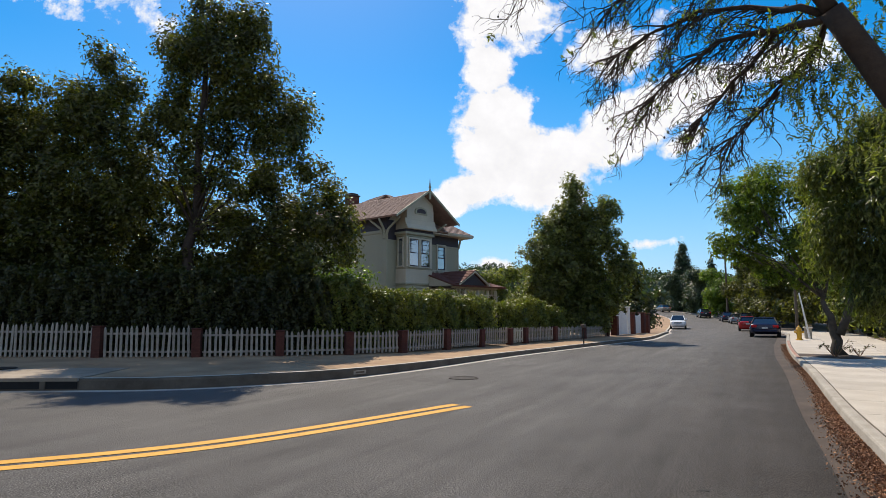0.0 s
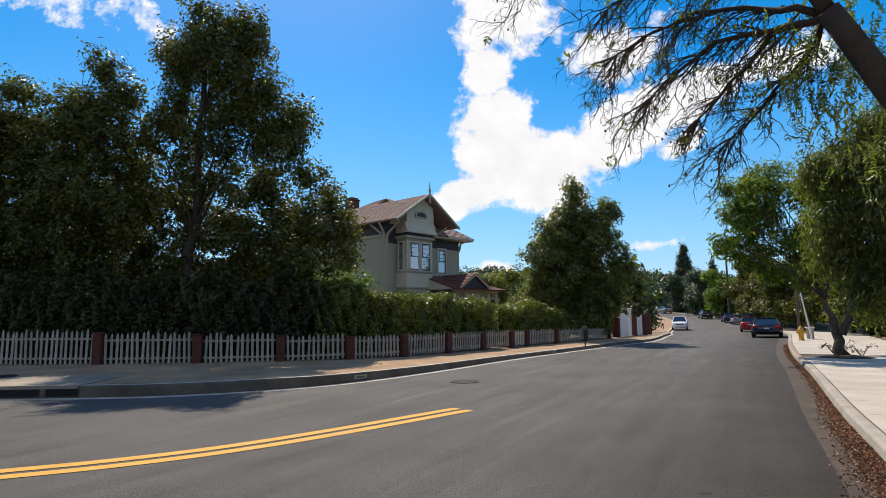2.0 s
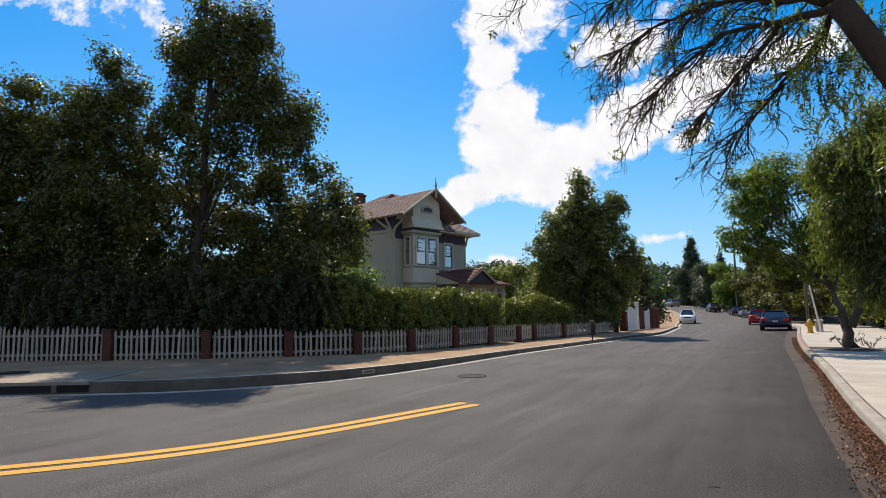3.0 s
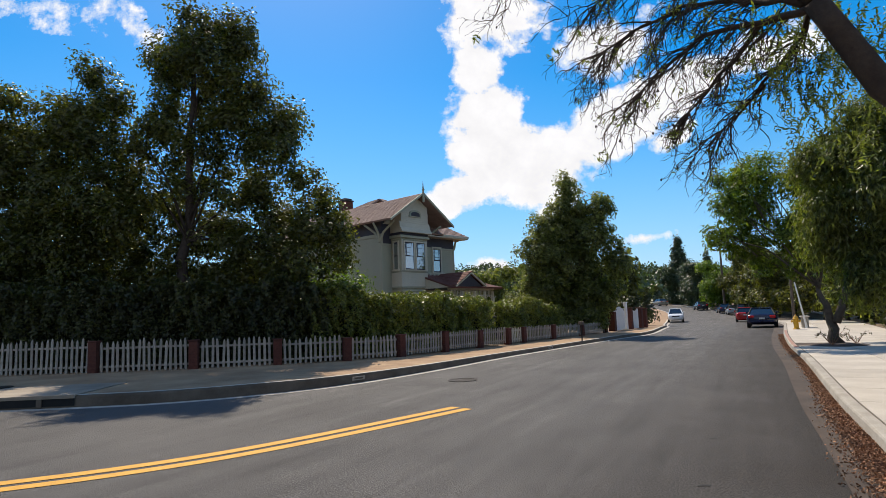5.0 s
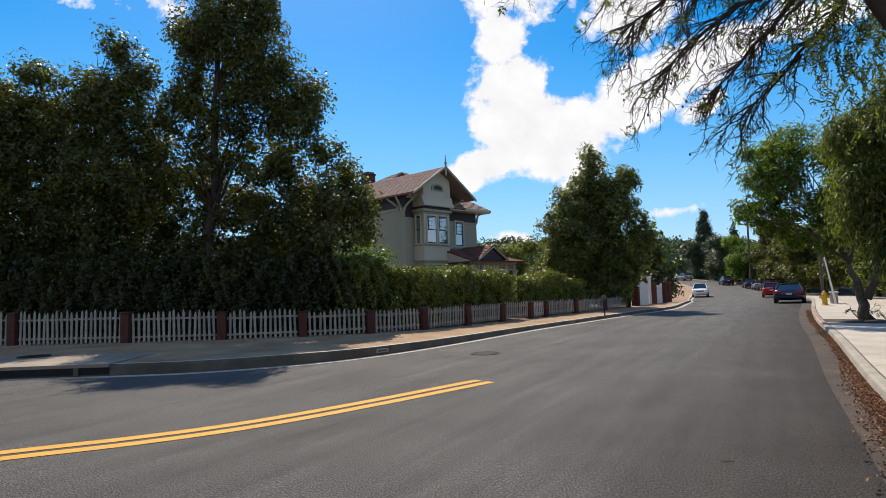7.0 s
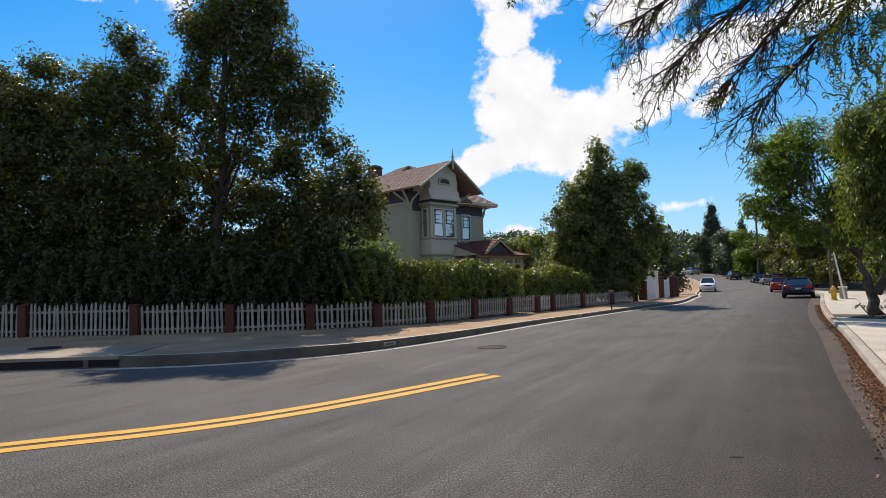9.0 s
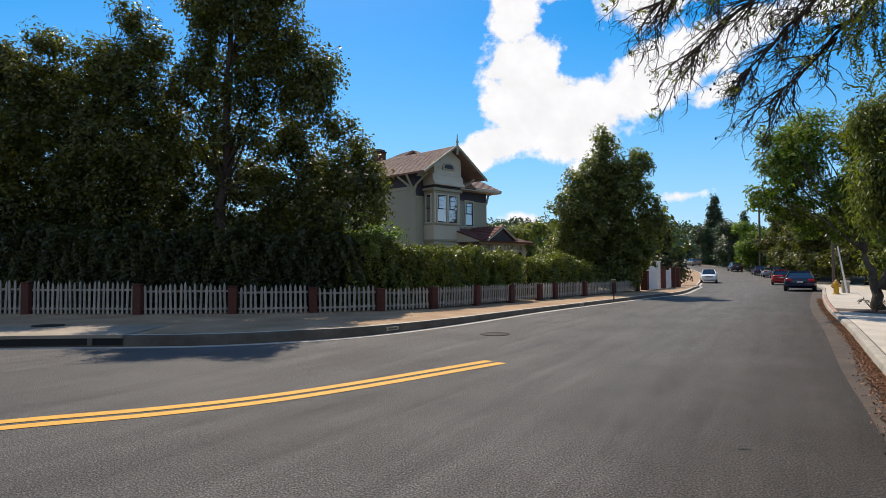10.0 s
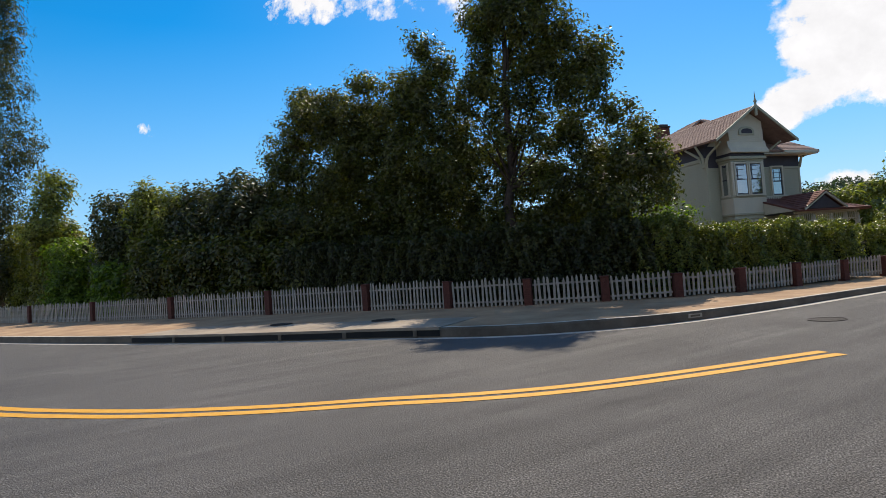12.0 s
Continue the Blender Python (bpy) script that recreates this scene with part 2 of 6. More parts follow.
def dusty(m):
    """A brown band of dust and oil on the asphalt, beside the right gutter."""
    nt = m.node_tree
    b = nt.nodes["Principled BSDF"]
    src = b.inputs["Base Color"].links[0].from_socket
    tc = nt.nodes.new("ShaderNodeTexCoord")
    sep = nt.nodes.new("ShaderNodeSeparateXYZ")
    nt.links.new(tc.outputs["Object"], sep.inputs[0])
    n = nd(nt, "ShaderNodeTexNoise", Scale=0.8, Detail=7.0, Roughness=0.65)
    nt.links.new(tc.outputs["Object"], n.inputs["Vector"])
    d = mth(nt, "ADD", mth(nt, "MULTIPLY", sep.outputs[0], 0.88), mth(nt, "MULTIPLY", sep.outputs[1], -0.47))   # 1.27 at the kerb
    f = mth(nt, "MULTIPLY", mth(nt, "ADD", d, mth(nt, "MULTIPLY", mth(nt, "SUBTRACT", n.outputs["Fac"], 0.5), 2.2)), 0.55)
    f = mth(nt, "MULTIPLY", mth(nt, "ADD", f, 1.35), 0.52, True)
    mix = nt.nodes.new("ShaderNodeMix")
    mix.data_type = "RGBA"
    mix.inputs["B"].default_value = (0.026, 0.0188, 0.0138, 1)
    nt.links.new(mth(nt, "MULTIPLY", f, 0.97), mix.inputs["Factor"])
    nt.links.new(src, mix.inputs["A"])
    # faint streaks along the lanes
    along = mth(nt, "ADD", mth(nt, "MULTIPLY", sep.outputs[0], 0.47), mth(nt, "MULTIPLY", sep.outputs[1], 0.88))
    com = nt.nodes.new("ShaderNodeCombineXYZ")
    nt.links.new(mth(nt, "MULTIPLY", d, 2.4), com.inputs[0])
    nt.links.new(mth(nt, "MULTIPLY", along, 0.16), com.inputs[1])
    st = nd(nt, "ShaderNodeTexNoise", Scale=1.0, Detail=6.0, Roughness=0.7)
    nt.links.new(com.outputs[0], st.inputs["Vector"])
    hs = nt.nodes.new("ShaderNodeHueSaturation")
    nt.links.new(mix.outputs["Result"], hs.inputs["Color"])
    stones = nd(nt, "ShaderNodeTexNoise", Scale=62.0, Detail=3.0, Roughness=0.5)
    nt.links.new(tc.outputs["Object"], stones.inputs["Vector"])
    grit = mth(nt, "MAXIMUM", mth(nt, "ADD", mth(nt, "MULTIPLY", mth(nt, "SUBTRACT", stones.outputs["Fac"], 0.5), 5.0), 1.0), 0.35)
    worn = mth(nt, "ADD", mth(nt, "MULTIPLY", st.outputs["Fac"], 1.4), 0.28)
    nt.links.new(mth(nt, "MULTIPLY", worn, grit), hs.inputs["Value"])
    nt.links.new(hs.outputs[0], b.inputs["Base Color"])


dusty(M["asphalt"])


M["car_glass"].node_tree.nodes["Principled BSDF"].inputs["IOR"].default_value = 1.5


# ---- mesh helpers ----
def empty(name, m, label, category, group="", kind=""):
    ob = new(name)
    ob.matrix_world = m
    return tagged(ob, label, category, group, kind)


def mesh_ob(name, verts, faces, material, parent=None, smooth=False):
    me = bpy.data.meshes.new(name)
    me.from_pydata(verts, [], faces)
    me.materials.append(M[material] if isinstance(material, str) else material)
    if smooth:
        me.polygons.foreach_set("use_smooth", [True] * len(me.polygons))
    ob = new(name, me)
    ob.parent = parent
    return ob


def part(name, bm, material, parent, label="", smooth=False):
    me = bpy.data.meshes.new(name)
    bmesh.ops.recalc_face_normals(bm, faces=bm.faces)
    bm.to_mesh(me)
    bm.free()
    me.materials.append(M[material] if isinstance(material, str) else material)
    if smooth:
        me.polygons.foreach_set("use_smooth", [True] * len(me.polygons))
    ob = new(name, me)
    ob.parent = parent
    return tagged(ob, label)


def share(name, data, parent, m):
    ob = new(name, data)
    ob.parent = parent
    ob.matrix_local = m
    return ob


def box(bm, x0, x1, y0, y1, z0, z1, bevel=0.0):
    vs = [bm.verts.new(p) for p in ((x0, y0, z0), (x1, y0, z0), (x1, y1, z0), (x0, y1, z0), (x0, y0, z1), (x1, y0, z1), (x1, y1, z1), (x0, y1, z1))]
    fs = [bm.faces.new([vs[i] for i in q]) for q in ((3, 2, 1, 0), (4, 5, 6, 7), (0, 1, 5, 4), (1, 2, 6, 5), (2, 3, 7, 6), (3, 0, 4, 7))]
    if bevel:
        bmesh.ops.bevel(bm, geom=list({e for f in fs for e in f.edges}), offset=bevel, segments=1, affect="EDGES")
    return bm


def boxes(*args, bevel=0.0):
    bm = bmesh.new()
    for a in args:
        box(bm, *a, bevel=bevel)
    return bm


def prism(bm, outline, a, b, axis="y"):
    """A closed outline of (p, q) drawn out from a to b along an axis."""
    def put(p, q, t):
        return (p, t, q) if axis == "y" else (t, p, q) if axis == "x" else (p, q, t)
    lo = [bm.verts.new(put(p, q, a)) for p, q in outline]
    hi = [bm.verts.new(put(p, q, b)) for p, q in outline]
    n = len(outline)
    bm.faces.new(lo)
    bm.faces.new(hi[::-1])
    for i in range(n):
        bm.faces.new((lo[i], hi[i], hi[(i + 1) % n], lo[(i + 1) % n]))
    return bm


def lathe(bm, profile, seg=14, cx=0.0, cy=0.0):
    """A turned body from (radius, height) pairs."""
    rings = []
    for r, z in profile:
        rings.append([bm.verts.new((cx + r * math.cos(2 * math.pi * k / seg), cy + r * math.sin(2 * math.pi * k / seg), z)) for k in range(seg)])
    for a, b in zip(rings, rings[1:]):
        for k in range(seg):
            bm.faces.new((a[k], a[(k + 1) % seg], b[(k + 1) % seg], b[k]))
    bm.faces.new(rings[0][::-1])
    bm.faces.new(rings[-1])
    return bm


def tube(bm, pts, radii, seg=7):
    pts = [Vector(p) for p in pts]
    rings = []
    for i, p in enumerate(pts):
        d = (pts[min(i + 1, len(pts) - 1)] - pts[max(i - 1, 0)]).normalized()
        a = d.cross(Vector((0.31, 0.87, 0.39))).normalized()
        b = d.cross(a)
        rings.append([bm.verts.new(p + (a * math.cos(2 * math.pi * k / seg) + b * math.sin(2 * math.pi * k / seg)) * radii[i]) for k in range(seg)])
    for r, s in zip(rings, rings[1:]):
        for k in range(seg):
            bm.faces.new((r[k], r[(k + 1) % seg], s[(k + 1) % seg], s[k]))
    bm.faces.new(rings[0][::-1])
    bm.faces.new(rings[-1])
    return bm


def spline(ctrl, step=0.5):
    """A smooth line through control points, sampled at even steps."""
    c = [np.array(p, float) for p in ctrl]
    c = [2 * c[0] - c[1]] + c + [2 * c[-1] - c[-2]]
    out = []
    for i in range(1, len(c) - 2):
        for t in np.linspace(0, 1, 24, endpoint=False):
            p0, p1, p2, p3 = c[i - 1:i + 3]
            out.append(0.5 * (2 * p1 + (p2 - p0) * t + (2 * p0 - 5 * p1 + 4 * p2 - p3) * t * t + (3 * p1 - p0 - 3 * p2 + p3) * t ** 3))
    out.append(c[-2])
    out = np.array(out)
    s = np.r_[0, np.cumsum(np.hypot(*np.diff(out[:, :2], axis=0).T))]
    n = max(2, int(s[-1] / step))
    q = np.linspace(0, s[-1], n + 1)
    return np.stack([np.interp(q, s, out[:, k]) for k in range(out.shape[1])], 1)


def offset(line, d):
    """The line moved to its left by d metres."""
    t = np.gradient(line[:, :2], axis=0)
    t /= np.linalg.norm(t, axis=1)[:, None]
    out = line.copy()
    out[:, 0] -= t[:, 1] * d
    out[:, 1] += t[:, 0] * d
    return out


def ribbon(name, a, b, za, zb, material, kind="structure", label="", category="", parent=None, cuts=1):
    """A sheet between two lines of like count; za, zb: heights or lists of heights."""
    n = len(a)
    za, zb = np.broadcast_to(za, n), np.broadcast_to(zb, n)
    verts, faces = [], []
    for i in range(n):
        for k in range(cuts + 1):
            f = k / cuts
            verts.append((*(a[i, :2] * (1 - f) + b[i, :2] * f), za[i] * (1 - f) + zb[i] * f))
    w = cuts + 1
    for i in range(n - 1):
        for k in range(cuts):
            faces.append((i * w + k, i * w + k + 1, (i + 1) * w + k + 1, (i + 1) * w + k))
    ob = mesh_ob(name, verts, faces, material, parent)
    return tagged(ob, label, category, "", kind)


def leaf_mesh(name, pts, size, material, parent=None, seed=1, slim=0.5, droop=0.0, normals=None):
    """A crown's leaves: one folded four-cornered blade at each point."""
    rng = np.random.default_rng(seed)
    n = len(pts)
    d = rng.normal(size=(n, 3))
    d[:, 2] -= droop
    d /= np.linalg.norm(d, axis=1)[:, None]
    q = rng.normal(size=(n, 3))
    if normals is not None:
        q = q * 0.55 + normals
        q /= np.linalg.norm(q, axis=1)[:, None]
        d -= q * (d * q).sum(1)[:, None] * 0.85
        d /= np.linalg.norm(d, axis=1)[:, None] + 1e-9
    s = np.cross(d, q)
    s /= np.linalg.norm(s, axis=1)[:, None] + 1e-9
    up = np.cross(s, d)
    ln = size * rng.uniform(0.6, 1.35, n)[:, None]
    base, tip = pts - d * ln * 0.5, pts + d * ln * 0.5
    a = pts + s * ln * slim * 0.5 + up * ln * 0.10
    b = pts - s * ln * slim * 0.5 + up * ln * 0.10
    v = np.stack([base, a, tip, b], 1).reshape(-1, 3).astype(np.float32)
    me = bpy.data.meshes.new(name)
    me.vertices.add(4 * n), me.loops.add(6 * n), me.polygons.add(2 * n)
    me.vertices.foreach_set("co", v.ravel())
    k = np.arange(n)[:, None] * 4
    idx = np.concatenate([k, k + 1, k + 2, k, k + 2, k + 3], 1)
    me.loops.foreach_set("vertex_index", idx.ravel().astype(np.int32))
    me.polygons.foreach_set("loop_start", (np.arange(2 * n) * 3).astype(np.int32))
    me.update(calc_edges=True)
    me.materials.append(M[material])
    ob = new(name, me)
    ob.parent = parent
    return ob


def lobes_points(lobes, per, rng, clump=0.34, shell=0.55, leaf_spread=0.6):
    """Leaf places: clumps on and inside each lobe (x, y, z, rx, ry, rz), leaves about each clump's middle."""
    out, nor = [], []
    for x, y, z, rx, ry, rz in lobes:
        area = (rx * ry * rz) ** (2 / 3)
        k = max(6, int(area * per[0]))
        d = rng.normal(size=(k, 3))
        d /= np.linalg.norm(d, axis=1)[:, None]
        r = rng.uniform(shell, 1.06, k) ** 0.8
        c = np.array((x, y, z)) + d * r[:, None] * (rx, ry, rz) * (1 + 0.10 * np.clip(rng.normal(size=(k, 1)), -1.5, 1.5))
        m = per[1]
        w = np.clip(rng.normal(size=(k, m, 3)), -1.5, 1.5) * clump * leaf_spread * rng.uniform(0.6, 1.4, (k, 1, 1))
        out.append((c[:, None] + w).reshape(-1, 3))
        wn = w / (np.linalg.norm(w, axis=2)[:, :, None] + 1e-9)
        nor.append((d[:, None] * 0.6 + wn * 0.7 + np.array((0, 0, 0.7))).reshape(-1, 3))
    return np.concatenate(out), np.concatenate(nor)


def tree(name, base, lobes, leaf, label, category="tree", per=(26, 26), size=0.22, clump=0.4, trunk=0.25, top=None, forks=(), seed=1, group="", shell=0.45, bark="bark", slim=0.5, droop=0.2, low=0.22, bare=1):
    """Trunk with limbs towards every bare-th lobe, and a crown of leaves. Lobes are given in the world."""
    rng = np.random.default_rng(seed)
    ob = empty(name, pose(*base), label, category, group)
    b = Vector(base)
    ls = [(x - b.x, y - b.y, z - b.z, rx, ry, rz) for x, y, z, rx, ry, rz in lobes]
    h = max(l[2] for l in ls)
    top = Vector(top) - b if top else Vector((float(np.mean([l[0] for l in ls])) * 0.6, 0, h * 0.75))
    bm = bmesh.new()
    n = 9
    pts = [top * (i / n) + Vector((rng.normal() * 0.008, rng.normal() * 0.008, 0)) * h * (0 < i < n) for i in range(n + 1)]
    tube(bm, pts, [trunk * (1.12 if i == 0 else 1 - 0.8 * i / n) for i in range(n + 1)], 9)
    part("trunk", bm, bark, ob, smooth=True)
    twigs = bmesh.new()
    for x, y, z, rx, ry, rz in ls[::bare]:
        tgt = Vector((x, y, z))
        f = min(0.95, max(low, (z - 1.0) / h * 0.75))
        s = top * f
        for q in range(4):
            e = tgt + Vector((rng.normal() * rx, rng.normal() * ry, rng.normal() * rz)) * 0.5 * (q > 0)
            st = s if q == 0 else s.lerp(tgt, 0.6)
            mid = st.lerp(e, 0.5) + Vector((0, 0, 0.12 * (e - st).length))
            r = trunk * (0.32 if q == 0 else 0.12) * (1 - 0.5 * f)
            if q == 0:
                part("limb", tube(bmesh.new(), [st, mid, e], [r, r * 0.6, r * 0.15], 5), bark, ob, smooth=True)
            else:
                tube(twigs, [st, mid, e], [r, r * 0.6, r * 0.15], 4)
    tagged(part("twig_mass", twigs, bark, ob), kind="stuff")
    pts, nor = lobes_points(ls, per, rng, clump, shell)
    keep = pts[:, 2] > 0.1
    leaf_mesh("crown", pts[keep], size, leaf, ob, seed, slim, droop, nor[keep])
    return ob


# ---- ground, road and pavements ----
def hgt(x, y):
    """The lie of the land: level near by, rising gently up the far street."""
    s = min(1.0, max(0.0, (y - 82) / 60))
    return 2.0 * s * s * (3 - 2 * s) - 0.42 * math.exp(-((y - 66) / 17) ** 2)


N_ROAD = 320


def even(line, n=N_ROAD):
    s = np.r_[0, np.cumsum(np.hypot(*np.diff(line[:, :2], axis=0).T))]
    q = np.linspace(0, s[-1], n + 1)
    return np.stack([np.interp(q, s, line[:, k]) for k in range(line.shape[1])], 1)


KERB_L = even(spline([(-75, 20), (-50, 14.6), (-36, 12.4), (-26, 11.6), (-18, 11.4), (-12, 11.8), (-9.2, 12.2), (-7.3, 12.3), (-5.7, 12.5), (-4.1, 13.2), (-2.5, 14.4), (-0.5, 17.0), (2.4, 21.6),
                      (5.3, 25.7), (9.4, 31.4), (12.6, 35.8), (16.8, 45.0), (19.8, 52), (22.9, 60.5), (28, 73), (34, 88), (38.5, 101), (41, 116), (39.5, 133), (33, 150)]))
KERB_R = even(spline([(-75, 0), (-50, -4), (-34, -6.5), (-22, -7.8), (-14, -8.0), (-7, -7.0), (-2, -4.6), (1.0, -0.8), (2.9, 3.0), (4.82, 6.75), (6.25, 9.55), (9.45, 15.5), (12.45, 21.3), (16.1, 27.9), (20.8, 36), (25.4, 44),
                      (30.5, 54), (35.5, 64), (40.5, 75), (44.5, 87), (47.5, 100), (49, 115), (47, 136), (40, 158)]))
ZL = np.array([hgt(*p) for p in KERB_L])
ZR = np.array([hgt(*p) for p in KERB_R])
STEP_L = np.array([0.15 + 0.09 * min(1, max(0, (3 - p[0]) / 7)) for p in KERB_L])   # kerb height on the fence side
STEP_R = 0.15


def build_ground():
    xs = np.r_[np.linspace(-1500, -130, 12), np.linspace(-120, 140, 66), np.linspace(150, 1500, 12)]
    ys = np.r_[np.linspace(-600, -40, 8), np.linspace(-36, 260, 75), np.linspace(270, 2600, 14)]
    verts, faces = [], []
    for y in ys:
        for x in xs:
            z = hgt(x, y) - 0.25
            far = max(0.0, y - 190)
            z += min(46.0, far * 0.085) * (1 + 0.25 * math.sin(x * 0.011 + 1.0)) if far else 0
            verts.append((x, y, z))
    w = len(xs)
    for j in range(len(ys) - 1):
        for i in range(w - 1):
            faces.append((j * w + i, j * w + i + 1, (j + 1) * w + i + 1, (j + 1) * w + i))
    tagged(mesh_ob("ground", verts, faces, "grass", smooth=True), "dry grassy land rising to far low hills", "ground", "", "structure")


build_ground()
ribbon("road", KERB_L, KERB_R, ZL, ZR, "asphalt", label="dark grey asphalt street bending round the corner", category="road", cuts=14)


def kerb_line(name, line, step, z, side, label):
    """A kerb with a rounded nose and a concrete gutter pan; side +1: the pavement is to the line's left."""
    prof = [(0.0, 0.002), (0.02, 0.80), (0.035, 0.95), (0.06, 1.0), (0.17, 1.0)]
    rows = [offset(line, side * d) for d, _ in prof]
    verts, faces = [], []
    n = len(line)
    for i in range(n):
        for (d, f), r in zip(prof, rows):
            verts.append((r[i, 0], r[i, 1], z[i] + f * step[i]))
    w = len(prof)
    for i in range(n - 1):
        for k in range(w - 1):
            faces.append((i * w + k, i * w + k + 1, (i + 1) * w + k + 1, (i + 1) * w + k))
    tagged(mesh_ob(name, verts, faces, "shade_kerb" if side > 0 else "kerb"), label, "kerb", "", "structure")


kerb_line("kerb_left", KERB_L, STEP_L, ZL, 1, "weathered concrete kerb along the fenced pavement, darkened as in shade")
kerb_line("kerb_right", KERB_R, np.full(len(KERB_R), STEP_R), ZR, -1, "pale worn concrete kerb")
ribbon("gutter_left", offset(KERB_L, -0.24), KERB_L, ZL + 0.004, ZL + 0.006, "slab", label="narrow pale concrete gutter strip", category="gutter")
ribbon("gutter_right", KERB_R, offset(KERB_R, 0.5), ZR + 0.006, ZR + 0.005, "gutter", label="stained concrete gutter with dirt", category="gutter")

# keeps the top pale where the face below has shade in its colour
ribbon("kerb_top_left", offset(KERB_L, 0.20), offset(KERB_L, 0.045), ZL + STEP_L + 0.005, ZL + STEP_L + 0.004, "slab", label="pale top strip of the kerb", category="kerb")
FENCE = spline([(-60, 20.4), (-48, 18.8), (-36, 17.8), (-26, 17.4), (-19.5, 17.7), (-14.3, 17.9), (-11.0, 17.7), (-7.9, 17.75), (-5.45, 18.25), (-3.35, 19.15), (-1.5, 20.5), (0, 22.4), (1.5, 24.4), (3.0, 26.3), (4.2, 27.9), (9.0, 34.0), (11.2, 37.6), (16, 45)], 0.1)


def build_walk_left():
    inner = offset(KERB_L, 0.17)
    sel = [i for i in range(len(KERB_L)) if KERB_L[i, 1] < 43 and KERB_L[i, 0] > -60]
    a = inner[sel]
    b = np.array([FENCE[np.argmin(np.hypot(*(FENCE[:, :2] - p[:2]).T))] for p in a])
    d = b - a
    b = a + d * 1.12
    z = (ZL + STEP_L)[sel]
    ribbon("pavement_left", a, b, z - 0.002, z + 0.03, "walk", label="sandy worn concrete pavement along the picket fence", category="pavement", cuts=3)
    back = b + d / np.linalg.norm(d, axis=1)[:, None] * 30
    ribbon("yard", b, back, z + 0.028, z + 0.3, "earth", label="bare brown garden soil behind the fence", category="ground", cuts=3)
    far = [i for i in range(len(KERB_L)) if KERB_L[i, 1] >= 41.5]
    c = inner[far]
    ribbon("pavement_far", c, offset(KERB_L, 2.4)[far], (ZL + STEP_L)[far], (ZL + STEP_L)[far], "walk", label="far pale concrete pavement", category="pavement")


build_walk_left()
INNER_R = offset(KERB_R, -0.17)
ribbon("verge_right", INNER_R, offset(KERB_R, -14), ZR + STEP_R - 0.06, ZR + STEP_R + 0.05, "earth", label="brown earth verge beside the street", category="ground", cuts=4)
ribbon("pavement_right", INNER_R, offset(KERB_R, -4.4), ZR + STEP_R - 0.012, ZR + STEP_R - 0.004, "gutter", label="bed under the pale concrete slabs", category="pavement", cuts=2)


def double_line():
    mid = spline([(-40, 8.4), (-26, 5.6), (-18, 4.5), (-12, 4.35), (-8.7, 4.75), (-6.5, 5.45), (-4.9, 6.25), (-3.77, 6.76), (-2.7, 7.43), (-1.5, 8.5), (0.33, 10.37)], 0.3)
    for k, o in enumerate((0.15, -0.15)):
        ribbon("centre_line_%d" % (k + 1), offset(mid, o + 0.095), offset(mid, o - 0.095), 0.006, 0.006, "yellow", label="yellow painted centre line", category="road marking")


double_line()


# ---- picket fence ----
def picket_mesh(paint_name):
    bm = bmesh.new()
    w, t, h = 0.037, 0.011, 1.07
    prism(bm, [(-w, 0.06), (w, 0.06), (w, h - 0.07), (w * 0.55, h - 0.045), (w * 0.75, h - 0.03), (0, h + 0.03), (-w * 0.75, h - 0.03), (-w * 0.55, h - 0.045), (-w, h - 0.07)], -t, t)
    me = bpy.data.meshes.new("picket")
    bmesh.ops.recalc_face_normals(bm, faces=bm.faces)
    bm.to_mesh(me)
    bm.free()
    me.materials.append(M[paint_name])
    return me


POST_X = [-56, -47.5, -39, -31.6, -25, -19, -14.0, -10.3, -7.4, -5.05, -3.1, -1.4, 0.15, 1.6, 2.95, 3.75, 5.6, 7.6, 9.7]


FENCE_Z = 0.215


def fence_height(x):
    """The fence steps down in height as the pavement climbs."""
    return float(np.interp(x, [-14, -10, -5, -2.5, 3, 9], [1.0, 0.93, 0.80, 0.70, 0.66, 0.55]))


